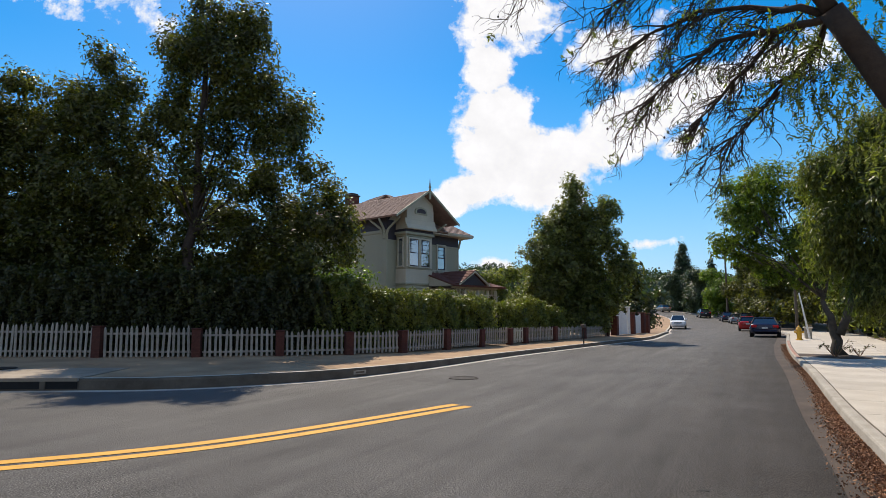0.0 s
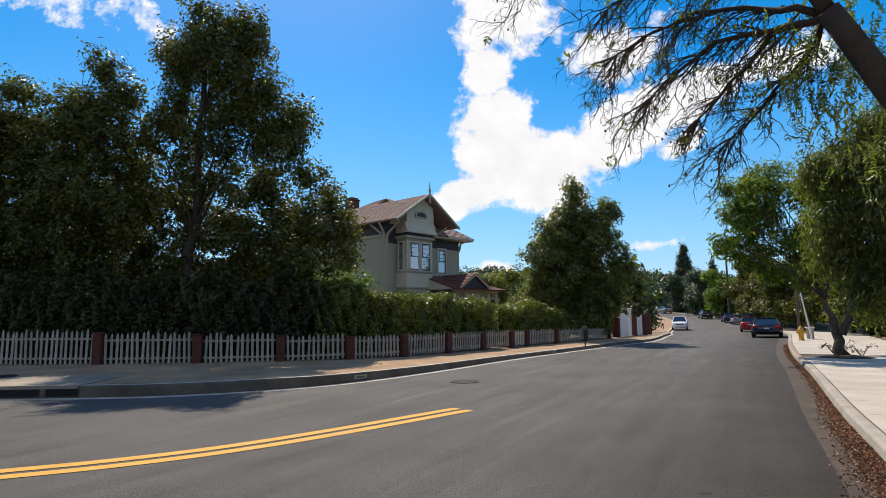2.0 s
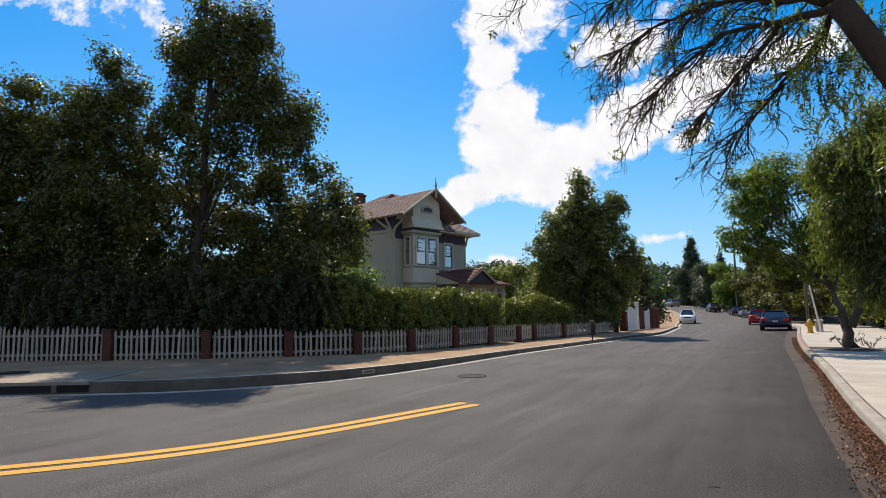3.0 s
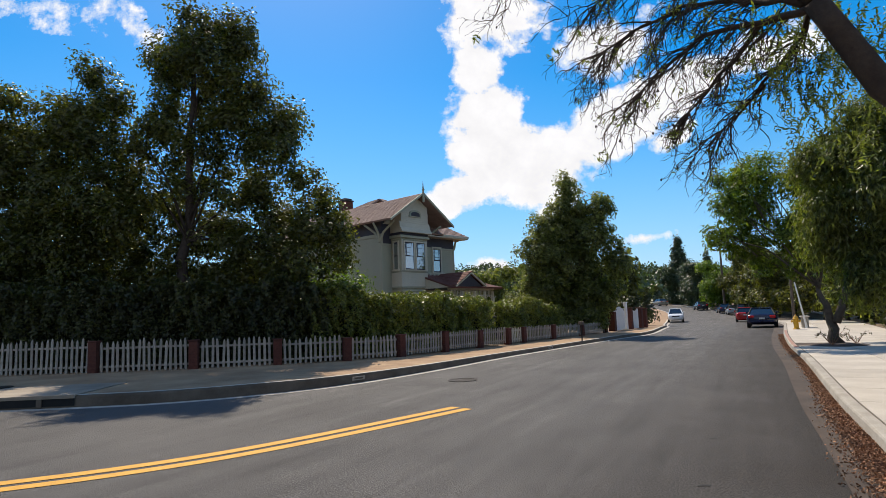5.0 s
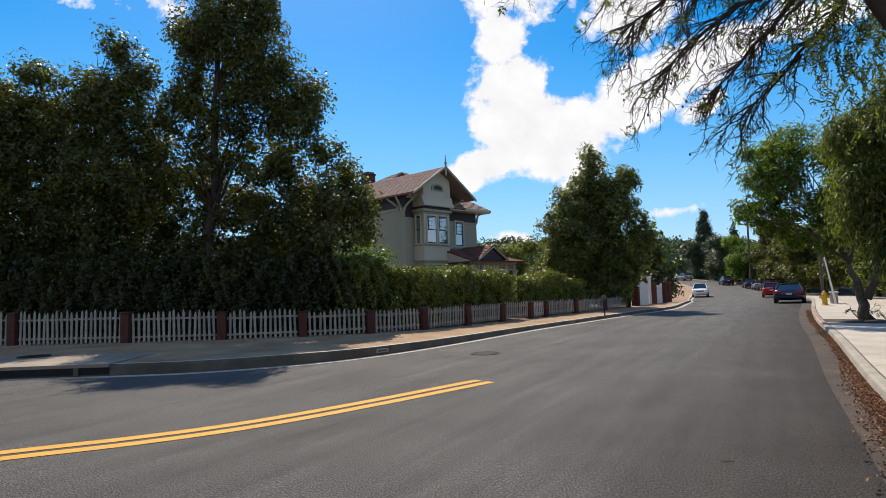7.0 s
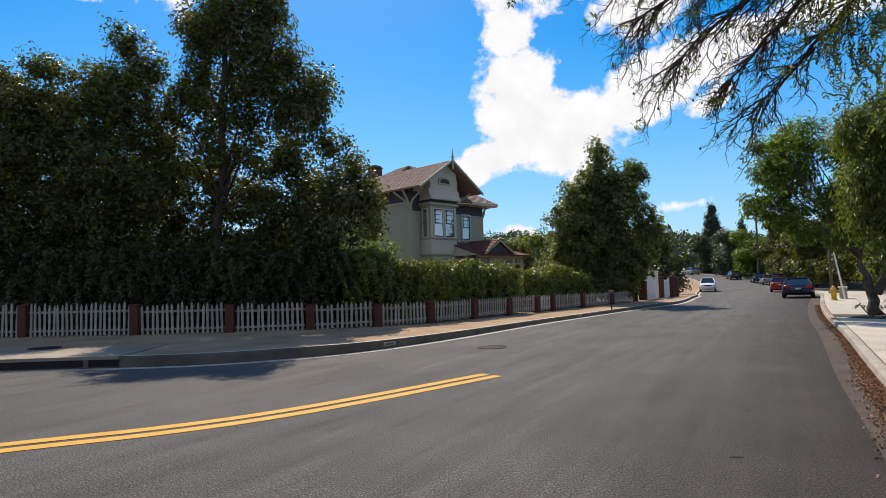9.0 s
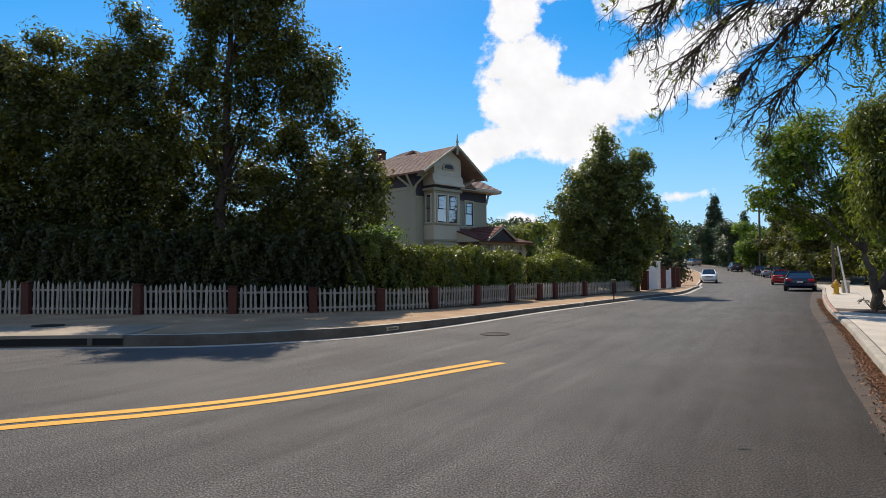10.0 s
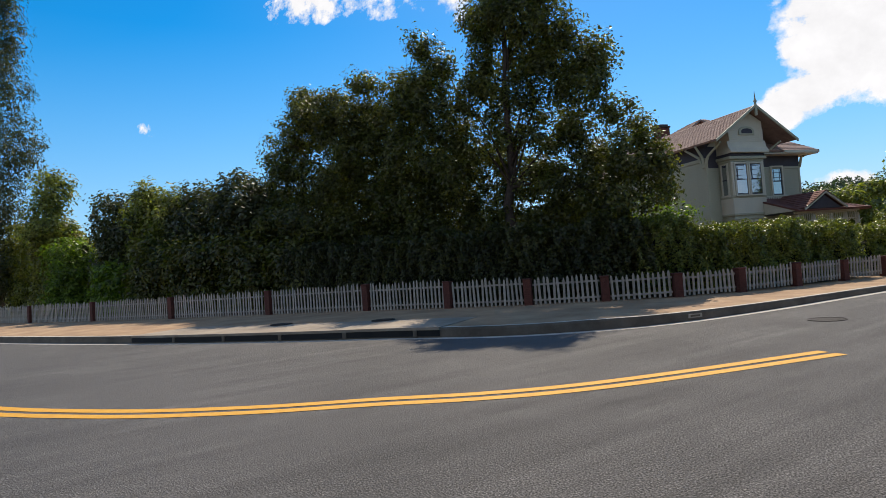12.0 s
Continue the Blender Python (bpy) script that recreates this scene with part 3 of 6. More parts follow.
def build_fence():
    rng = random.Random(4)
    pk, gate_pk = picket_mesh("picket"), picket_mesh("cream")
    pts = [FENCE[np.argmin(abs(FENCE[:, 0] - x))] for x in POST_X]
    for i, (x, y) in enumerate((p[0], p[1]) for p in pts):
        z = FENCE_Z - 0.03
        d = pts[min(i + 1, len(pts) - 1)] - pts[max(i - 1, 0)]
        post = empty("brick_post", pose(x, y, z, 0, 0, math.degrees(math.atan2(d[1], d[0]))), "square red brick post of the picket fence", "post", "brick posts of the fence")
        prof = []
        courses = round(14 * fence_height(x))
        for k in range(courses):
            prof += [(0.176, k * 0.075), (0.176, k * 0.075 + 0.066), (0.166, k * 0.075 + 0.068), (0.166, k * 0.075 + 0.073)]
        bm = lathe(bmesh.new(), prof, 4)
        bmesh.ops.rotate(bm, verts=bm.verts, cent=(0, 0, 0), matrix=Matrix.Rotation(radians(45), 3, "Z"))
        part("shaft", bm, "brick", post)
        part("cap", boxes((-0.145, 0.145, -0.145, 0.145, courses * 0.075 - 0.004, courses * 0.075 + 0.042), bevel=0.012), "brick", post)
    for a, b in zip(pts, pts[1:]):
        d = (b - a)[:2]
        length = float(np.hypot(*d)) - 0.30
        ang = math.degrees(math.atan2(d[1], d[0]))
        u = d / np.hypot(*d)
        o = a[:2] + u * 0.15
        gate = abs(a[0] - 2.75) < 0.6
        panel = empty("garden_gate" if gate else "fence_panel", pose(o[0], o[1], FENCE_Z, 0, 0, ang),
                      "small cream picket garden gate between brick posts" if gate else "weathered white wooden picket fence panel", "gate" if gate else "fence", "" if gate else "fence panels")
        tall = fence_height(0.5 * (a[0] + b[0]))
        for z in (0.2 * tall, 0.80 * tall):
            part("rail", boxes((0, length, 0.012, 0.05, z, z + 0.06)), "cream" if gate else "picket", panel)
        n = max(3, round(length / 0.155))
        for k in range(n):
            share("picket", gate_pk if gate else pk, panel, pose((k + 0.5) * length / n + rng.uniform(-0.01, 0.01), 0, rng.uniform(-0.015, 0.015), 0, rng.uniform(-2.2, 2.2) + (3.5 if -2.5 < a[0] < 2 else 0), 0) @ Matrix.Diagonal((1, 1, tall * rng.uniform(0.93, 1.04), 1)))


build_fence()


# ---- hedges ----
def hedge(name, line, w, tops, leaf, label, seed, dens=760, size=0.10, base=0.3):
    """A clipped hedge along a line; tops: heights at its points."""
    rng = np.random.default_rng(seed)
    line = np.asarray(line)
    n = len(line)
    tops = np.interp(np.linspace(0, 1, n), np.linspace(0, 1, len(tops)), tops)
    back = offset(line, w)
    ob = empty(name, pose(line[0, 0], line[0, 1], base), label, "hedge")
    o = np.array((line[0, 0], line[0, 1], base))
    verts, faces = [], []
    # closed dark sheet set inside the leaves, in place of interior shade
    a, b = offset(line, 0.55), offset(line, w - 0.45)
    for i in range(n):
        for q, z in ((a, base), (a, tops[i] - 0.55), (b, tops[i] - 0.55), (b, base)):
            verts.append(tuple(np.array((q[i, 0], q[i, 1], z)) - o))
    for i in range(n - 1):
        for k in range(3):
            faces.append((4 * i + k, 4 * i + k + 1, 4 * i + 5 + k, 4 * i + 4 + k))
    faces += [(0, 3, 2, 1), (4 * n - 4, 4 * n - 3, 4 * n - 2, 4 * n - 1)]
    mesh_ob("shade_core", verts, faces, "core", ob)
    s = np.r_[0, np.cumsum(np.hypot(*np.diff(line[:, :2], axis=0).T))]
    total = s[-1]
    k = int(total * (w + 2 * np.mean(tops)) * dens)
    t = rng.uniform(0, total, k)
    f = np.stack([np.interp(t, s, line[:, j]) for j in (0, 1)], 1)
    g = np.stack([np.interp(t, s, back[:, j]) for j in (0, 1)], 1)
    h = np.interp(t, s, tops)
    h = h + 0.14 * np.sin(t * 2.1 + seed) + 0.08 * np.sin(t * 5.3) + 0.05 * np.sin(t * 11.7)
    face = rng.choice(3, k, p=[0.52, 0.36, 0.12])
    v = rng.uniform(0, 1, k)
    lump = 0.13 * np.sin(t * 3.3 + 5 * v) + 0.11 * np.sin(t * 7.9 - 9 * v + 1) + 0.10 * np.sin(t * 17 + 13 * v) - 0.22 * np.abs(rng.normal(size=k)) + 0.1
    p = np.zeros((k, 3))
    m = face == 0
    rise = base + (h - base) * v ** 0.9
    p[m] = np.c_[f + (g - f) * (0.10 - lump)[:, None] / w, rise][m]
    m = face == 1
    p[m] = np.c_[f + (g - f) * v[:, None], h + 0.6 * lump][m]
    m = face == 2
    p[m] = np.c_[g - (g - f) * (0.1 - lump)[:, None] / w, rise][m]
    out = (f - g) / (np.linalg.norm(f - g, axis=1)[:, None])
    nrm = np.c_[out * np.where(face == 0, 0.8, np.where(face == 2, -0.8, 0.0))[:, None], np.where(face == 1, 1.0, 0.45)]
    leaf_mesh("foliage", p - o, size, leaf, ob, seed, 0.55, 0.0, nrm)
    return ob


def stretch(x0, x1, off):
    seg = FENCE[(FENCE[:, 0] > x0) & (FENCE[:, 0] < x1)][::4]
    return offset(seg, off)


hedge("hedge", stretch(-18.5, -3.3, 0.45), 1.8, [2.8, 2.9, 2.85, 2.8, 2.75, 2.7], "leaf_shade", "tall green clipped hedge behind the picket fence, leaves darkened for shade", 11, dens=620, size=0.115)
hedge("hedge", stretch(-4.0, -1.25, 0.45), 1.6, [2.45, 2.62, 2.6, 2.52, 2.42, 2.1], "leaf_hedge", "sunlit green clipped hedge behind the picket fence", 12)
hedge("hedge", stretch(-1.6, 1.4, 0.45), 1.5, [1.95, 2.28, 2.3, 2.28, 2.25, 1.9], "leaf_hedge", "green clipped hedge in front of the house", 13)
hedge("hedge", stretch(1.25, 2.85, 0.45), 1.5, [1.8, 2.25, 2.32, 2.2, 1.75], "leaf_hedge", "short rounded green hedge beside the garden gate", 15)
hedge("hedge", stretch(3.3, 7.3, 0.6), 1.6, [1.6, 2.05, 2.1, 2.05, 1.95, 1.5], "leaf_hedge", "low rounded green hedge past the garden gate", 14)

# ---- garden trees ----
DENSE = dict(per=(46, 58), size=0.16, clump=0.36, shell=0.35)


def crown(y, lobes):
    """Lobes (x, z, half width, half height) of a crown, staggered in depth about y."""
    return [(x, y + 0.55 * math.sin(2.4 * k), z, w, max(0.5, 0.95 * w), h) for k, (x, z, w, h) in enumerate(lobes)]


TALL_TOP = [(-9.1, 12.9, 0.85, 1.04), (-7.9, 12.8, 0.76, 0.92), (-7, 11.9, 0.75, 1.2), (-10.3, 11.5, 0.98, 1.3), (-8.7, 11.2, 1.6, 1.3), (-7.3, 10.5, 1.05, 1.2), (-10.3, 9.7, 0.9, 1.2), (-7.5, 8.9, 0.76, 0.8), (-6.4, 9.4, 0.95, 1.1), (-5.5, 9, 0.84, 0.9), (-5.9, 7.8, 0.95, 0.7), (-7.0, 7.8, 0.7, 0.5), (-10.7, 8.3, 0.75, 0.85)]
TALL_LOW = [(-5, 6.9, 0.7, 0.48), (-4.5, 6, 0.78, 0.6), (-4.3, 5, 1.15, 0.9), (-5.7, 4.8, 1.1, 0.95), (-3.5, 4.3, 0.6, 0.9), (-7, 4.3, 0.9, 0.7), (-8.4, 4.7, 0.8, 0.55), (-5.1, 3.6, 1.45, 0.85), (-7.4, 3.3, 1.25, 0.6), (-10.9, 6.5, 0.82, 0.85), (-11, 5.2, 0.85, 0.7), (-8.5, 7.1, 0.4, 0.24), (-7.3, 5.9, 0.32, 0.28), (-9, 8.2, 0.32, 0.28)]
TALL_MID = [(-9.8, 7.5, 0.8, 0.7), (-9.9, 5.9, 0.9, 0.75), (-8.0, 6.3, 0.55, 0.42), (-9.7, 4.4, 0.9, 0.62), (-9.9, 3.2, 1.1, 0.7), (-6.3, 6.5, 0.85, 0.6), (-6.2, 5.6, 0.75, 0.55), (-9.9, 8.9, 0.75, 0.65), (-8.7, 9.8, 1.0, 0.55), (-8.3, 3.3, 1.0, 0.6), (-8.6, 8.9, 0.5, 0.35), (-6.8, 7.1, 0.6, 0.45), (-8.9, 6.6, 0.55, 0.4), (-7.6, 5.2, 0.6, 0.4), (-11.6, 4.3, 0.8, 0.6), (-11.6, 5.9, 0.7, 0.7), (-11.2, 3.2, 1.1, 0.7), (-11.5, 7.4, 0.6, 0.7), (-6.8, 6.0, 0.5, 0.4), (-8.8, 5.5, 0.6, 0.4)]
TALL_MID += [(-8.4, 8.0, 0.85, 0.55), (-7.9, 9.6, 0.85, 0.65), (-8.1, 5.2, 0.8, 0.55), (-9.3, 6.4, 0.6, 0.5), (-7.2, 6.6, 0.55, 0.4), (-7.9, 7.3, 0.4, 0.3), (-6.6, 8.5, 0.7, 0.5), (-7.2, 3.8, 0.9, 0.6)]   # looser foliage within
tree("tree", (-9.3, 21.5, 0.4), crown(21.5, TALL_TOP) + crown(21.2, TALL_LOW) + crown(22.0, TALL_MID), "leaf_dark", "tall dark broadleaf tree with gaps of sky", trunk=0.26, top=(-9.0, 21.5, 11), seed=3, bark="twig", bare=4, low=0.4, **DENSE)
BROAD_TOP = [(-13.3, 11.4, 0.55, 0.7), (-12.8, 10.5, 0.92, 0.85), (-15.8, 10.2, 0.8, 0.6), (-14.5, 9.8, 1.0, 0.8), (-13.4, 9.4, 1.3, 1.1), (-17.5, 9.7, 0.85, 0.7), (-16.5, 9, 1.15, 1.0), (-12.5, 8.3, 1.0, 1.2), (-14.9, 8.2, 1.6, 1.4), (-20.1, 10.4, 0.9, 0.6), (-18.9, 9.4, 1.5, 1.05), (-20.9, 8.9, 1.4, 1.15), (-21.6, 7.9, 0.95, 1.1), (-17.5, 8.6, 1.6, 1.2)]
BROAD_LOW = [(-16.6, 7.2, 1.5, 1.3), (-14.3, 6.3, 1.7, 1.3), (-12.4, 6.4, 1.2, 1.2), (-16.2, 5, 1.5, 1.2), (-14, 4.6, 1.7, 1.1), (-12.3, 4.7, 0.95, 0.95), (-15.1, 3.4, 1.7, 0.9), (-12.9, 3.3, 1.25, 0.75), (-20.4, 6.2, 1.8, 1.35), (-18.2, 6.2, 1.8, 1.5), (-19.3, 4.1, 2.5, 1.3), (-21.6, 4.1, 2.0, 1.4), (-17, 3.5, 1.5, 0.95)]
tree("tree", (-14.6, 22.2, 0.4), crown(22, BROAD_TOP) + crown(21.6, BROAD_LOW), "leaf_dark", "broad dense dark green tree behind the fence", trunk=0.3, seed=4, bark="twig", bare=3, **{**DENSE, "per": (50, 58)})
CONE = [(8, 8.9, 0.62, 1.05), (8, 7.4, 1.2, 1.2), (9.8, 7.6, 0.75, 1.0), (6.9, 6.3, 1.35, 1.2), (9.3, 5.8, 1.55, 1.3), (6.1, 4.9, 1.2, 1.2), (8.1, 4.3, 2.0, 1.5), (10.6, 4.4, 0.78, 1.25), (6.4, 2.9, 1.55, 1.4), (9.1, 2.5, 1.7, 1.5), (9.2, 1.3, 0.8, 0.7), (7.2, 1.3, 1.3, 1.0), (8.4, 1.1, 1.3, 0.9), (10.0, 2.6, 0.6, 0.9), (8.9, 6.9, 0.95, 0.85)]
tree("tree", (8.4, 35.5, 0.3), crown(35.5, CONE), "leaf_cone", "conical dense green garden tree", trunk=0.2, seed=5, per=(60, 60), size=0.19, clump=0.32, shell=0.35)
tree("shrub", (-3.9, 22.6, 0.4), [(-4.0, 22.6, 3.2, 0.9, 0.8, 0.9), (-3.5, 22.4, 2.5, 0.8, 0.8, 0.8), (-4.4, 22.5, 2.3, 0.9, 0.8, 0.8)], "leaf_bright", "fresh yellow-green shrub above the hedge", "shrub", trunk=0.06, seed=8, per=(40, 34), size=0.15, clump=0.3)
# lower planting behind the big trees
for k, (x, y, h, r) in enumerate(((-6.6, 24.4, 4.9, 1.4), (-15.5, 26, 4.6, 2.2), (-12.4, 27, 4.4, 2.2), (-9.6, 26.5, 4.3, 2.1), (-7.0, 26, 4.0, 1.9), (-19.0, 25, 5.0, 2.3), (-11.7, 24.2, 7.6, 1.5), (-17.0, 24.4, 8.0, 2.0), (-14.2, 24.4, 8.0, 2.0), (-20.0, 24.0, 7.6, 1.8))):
    tree("shrub", (x, y, 0.3), [(x, y, h * 0.5, r, r * 0.7, h * 0.42), (x + 0.5, y, h * 0.75, r * 0.7, r * 0.6, h * 0.2)], "leaf_shade", "dense shrub in the garden behind, leaves darkened for shade", "shrub", per=(22, 40), size=0.2, clump=0.5, trunk=0.1, seed=160 + k)
# shrubs and trees at the bend
tree("tree", (-56, 23.5, 0.2), [(-55.8, 23.8, 24, 2.4, 2.4, 2.6), (-56, 23.4, 19.6, 3.2, 3.0, 3.0), (-55.6, 24, 14.6, 3.2, 3.2, 3.2), (-56.4, 23, 9.4, 3.4, 3.2, 3.2), (-55.9, 24, 27, 1.6, 1.6, 1.8), (-56, 22.6, 5.2, 3.2, 2.4, 2.8), (-58.5, 23.6, 3.4, 3.0, 2.4, 2.8), (-53.6, 22.9, 3.6, 2.4, 2.0, 2.6)],
     "leaf_olive", "tall slender grey-green eucalyptus tree", trunk=0.4, seed=21, per=(16, 50), size=0.34, clump=0.7, slim=0.25, droop=1.2)
tree("tree", (-43.5, 21.8, 0.3), [(-43.5, 21.8, 9.0, 1.5, 1.3, 1.7), (-43.3, 21.6, 6.6, 1.8, 1.5, 1.8)], "leaf_mid", "small pale green tree among shrubs", trunk=0.14, seed=22, per=(26, 40), size=0.26, clump=0.5)
LABEL = {"leaf_yellow": "yellowing sunlit garden shrub", "leaf_olive": "olive green overgrown garden shrub", "leaf_mid": "green overgrown garden shrub", "leaf_dark": "dark green dense shrub behind the fence", "leaf_bright": "fresh green low garden shrub"}
for k, (x, y, h, r, leaf) in enumerate([(-47.5, 23.6, 7.4, 2.6, "leaf_yellow"), (-43.0, 22.4, 6.4, 2.4, "leaf_yellow"), (-51.5, 24.6, 7.6, 2.6, "leaf_yellow"), (-39.6, 20.9, 5.2, 1.8, "leaf_bright"), (-35.4, 22.4, 7.6, 2.8, "leaf_olive"), (-31.2, 22.0, 7.6, 2.7, "leaf_mid"),
                                       (-27.2, 21.6, 6.9, 2.5, "leaf_olive"), (-23.4, 21.2, 7.2, 2.4, "leaf_olive"), (-29.2, 20.0, 4.2, 2.0, "leaf_dark"), (-25.4, 19.6, 4.0, 2.0, "leaf_dark"), (-21.8, 19.6, 3.9, 1.8, "leaf_dark"), (-18.6, 19.6, 3.6, 1.7, "leaf_dark"), (-33.4, 20.4, 3.2, 1.8, "leaf_bright")]):
    tree("shrub", (x, y, 0.3), [(x, y, h * 0.45, r, r * 0.8, h * 0.42), (x - r * 0.3, y, h * 0.78, r * 0.7, r * 0.7, h * 0.26), (x + r * 0.4, y, h * 0.66, r * 0.65, r * 0.7, h * 0.26), (x, y - 0.3, h * 0.22, r * 0.95, r * 0.7, h * 0.2)], leaf,
         LABEL[leaf], "shrub", per=(44, 44), size=0.23, clump=0.42, trunk=0.1, seed=30 + k)


# ---- house ----
def roof_slope(name, corners, thick, material, parent, rows=10):
    """A roof plane of overlapping shingle courses; corners: eave left, eave right, top right, top left."""
    a, b, c, d = [Vector(p) for p in corners]
    n = (b - a).cross(d - a).normalized()
    if n.z < 0:
        n = -n
    bm = bmesh.new()
    under = [bm.verts.new(p - n * thick) for p in (a, b, c, d)]
    bm.faces.new(under)
    prev = None
    edge = []
    for k in range(rows):
        f0, f1 = k / rows, (k + 1) / rows
        p = [a.lerp(d, f0) + n * 0.022, b.lerp(c, f0) + n * 0.022, b.lerp(c, f1), a.lerp(d, f1)]
        v = [bm.verts.new(q) for q in p]
        bm.faces.new(v)
        if prev:
            bm.faces.new((prev[3], prev[2], v[1], v[0]))
        else:
            bm.faces.new((under[0], under[1], v[1], v[0]))
        edge.append(v)
        prev = v
    left = [under[0]] + [q for v in edge for q in (v[0], v[3])] + [under[3]]
    right = [under[1]] + [q for v in edge for q in (v[1], v[2])] + [under[2]]
    bm.faces.new(left)
    bm.faces.new(right[::-1])
    bm.faces.new((under[2], under[3], prev[3], prev[2]))
    return part(name, bm, material, parent)


def sash(parent, x0, x1, y, z0, z1, panes=True, name="window", lean=(0, 0)):
    """A sash window in the plane y, facing -y."""
    w = 0.09
    win = part(name, boxes((x0 - w, x0, y - 0.07, y + 0.05, z0 - 0.02, z1 + w), (x1, x1 + w, y - 0.07, y + 0.05, z0 - 0.02, z1 + w), (x0, x1, y - 0.07, y + 0.05, z1, z1 + w)), "cream", parent)
    part("sill", boxes((x0 - 0.14, x1 + 0.14, y - 0.13, y + 0.05, z0 - 0.09, z0 - 0.02)), "cream", win)
    zm = (z0 + z1) / 2
    part("sash_frame", boxes((x0, x0 + 0.05, y - 0.03, y + 0.02, z0, z1), (x1 - 0.05, x1, y - 0.03, y + 0.02, z0, z1), (x0, x1, y - 0.035, y + 0.02, zm - 0.03, zm + 0.03), (x0, x1, y - 0.03, y + 0.02, z0, z0 + 0.06), (x0, x1, y - 0.03, y + 0.02, z1 - 0.05, z1)), "navy", win)
    # panes; lean tilts them in their frames so that they mirror open sky
    hw, hh = (x1 - x0) / 2 - 0.04, (z1 - z0) / 4 - 0.02
    for z, dy in ((z0 + 0.04 + hh, -0.004), (zm + hh, -0.010)):
        o = part("pane", boxes((-hw, hw, -0.005, 0.005, -hh, hh)), "glass", win)
        o.matrix_local = pose((x0 + x1) / 2, y + dy, z, lean[0], 0, lean[1])
    if panes:
        bars = bmesh.new()
        for k in (0.2, 0.8):
            x = x0 + (x1 - x0) * k
            box(bars, x - 0.012, x + 0.012, y - 0.03, y - 0.01, zm, z1 - 0.05)
        for k in (0.25, 0.62, 0.88):
            z = zm + (z1 - zm) * k
            box(bars, x0 + 0.04, x1 - 0.04, y - 0.028, y - 0.012, z - 0.012, z + 0.012)
        part("glazing_bars", bars, "navy", win)
    return win


def siding(parent, x0, x1, y, z0, z1, step, material, name="siding"):
    """Lapped boards on a wall that faces -y, each a piece of its own."""
    bm = bmesh.new()
    prism(bm, [(y - 0.022, 0), (y + 0.01, 0), (y + 0.01, step), (y - 0.006, step)], x0, x1, "x")
    n = max(1, round((z1 - z0) / step))
    first = part(name, bm, material, parent)
    first.location = (0, 0, z0)
    for k in range(1, n):
        share(name, first.data, parent, pose(0, 0, z0 + k * step))


def side_boards(parent, y0, y1, x, z0, z1, step, material, name="siding"):
    bm = bmesh.new()
    prism(bm, [(x - 0.022, 0), (x + 0.01, 0), (x + 0.01, step), (x - 0.006, step)], y0, y1, "y")
    first = part(name, bm, material, parent)
    first.location = (0, 0, z0)
    for k in range(1, max(1, round((z1 - z0) / step))):
        share(name, first.data, parent, pose(0, 0, z0 + k * step))


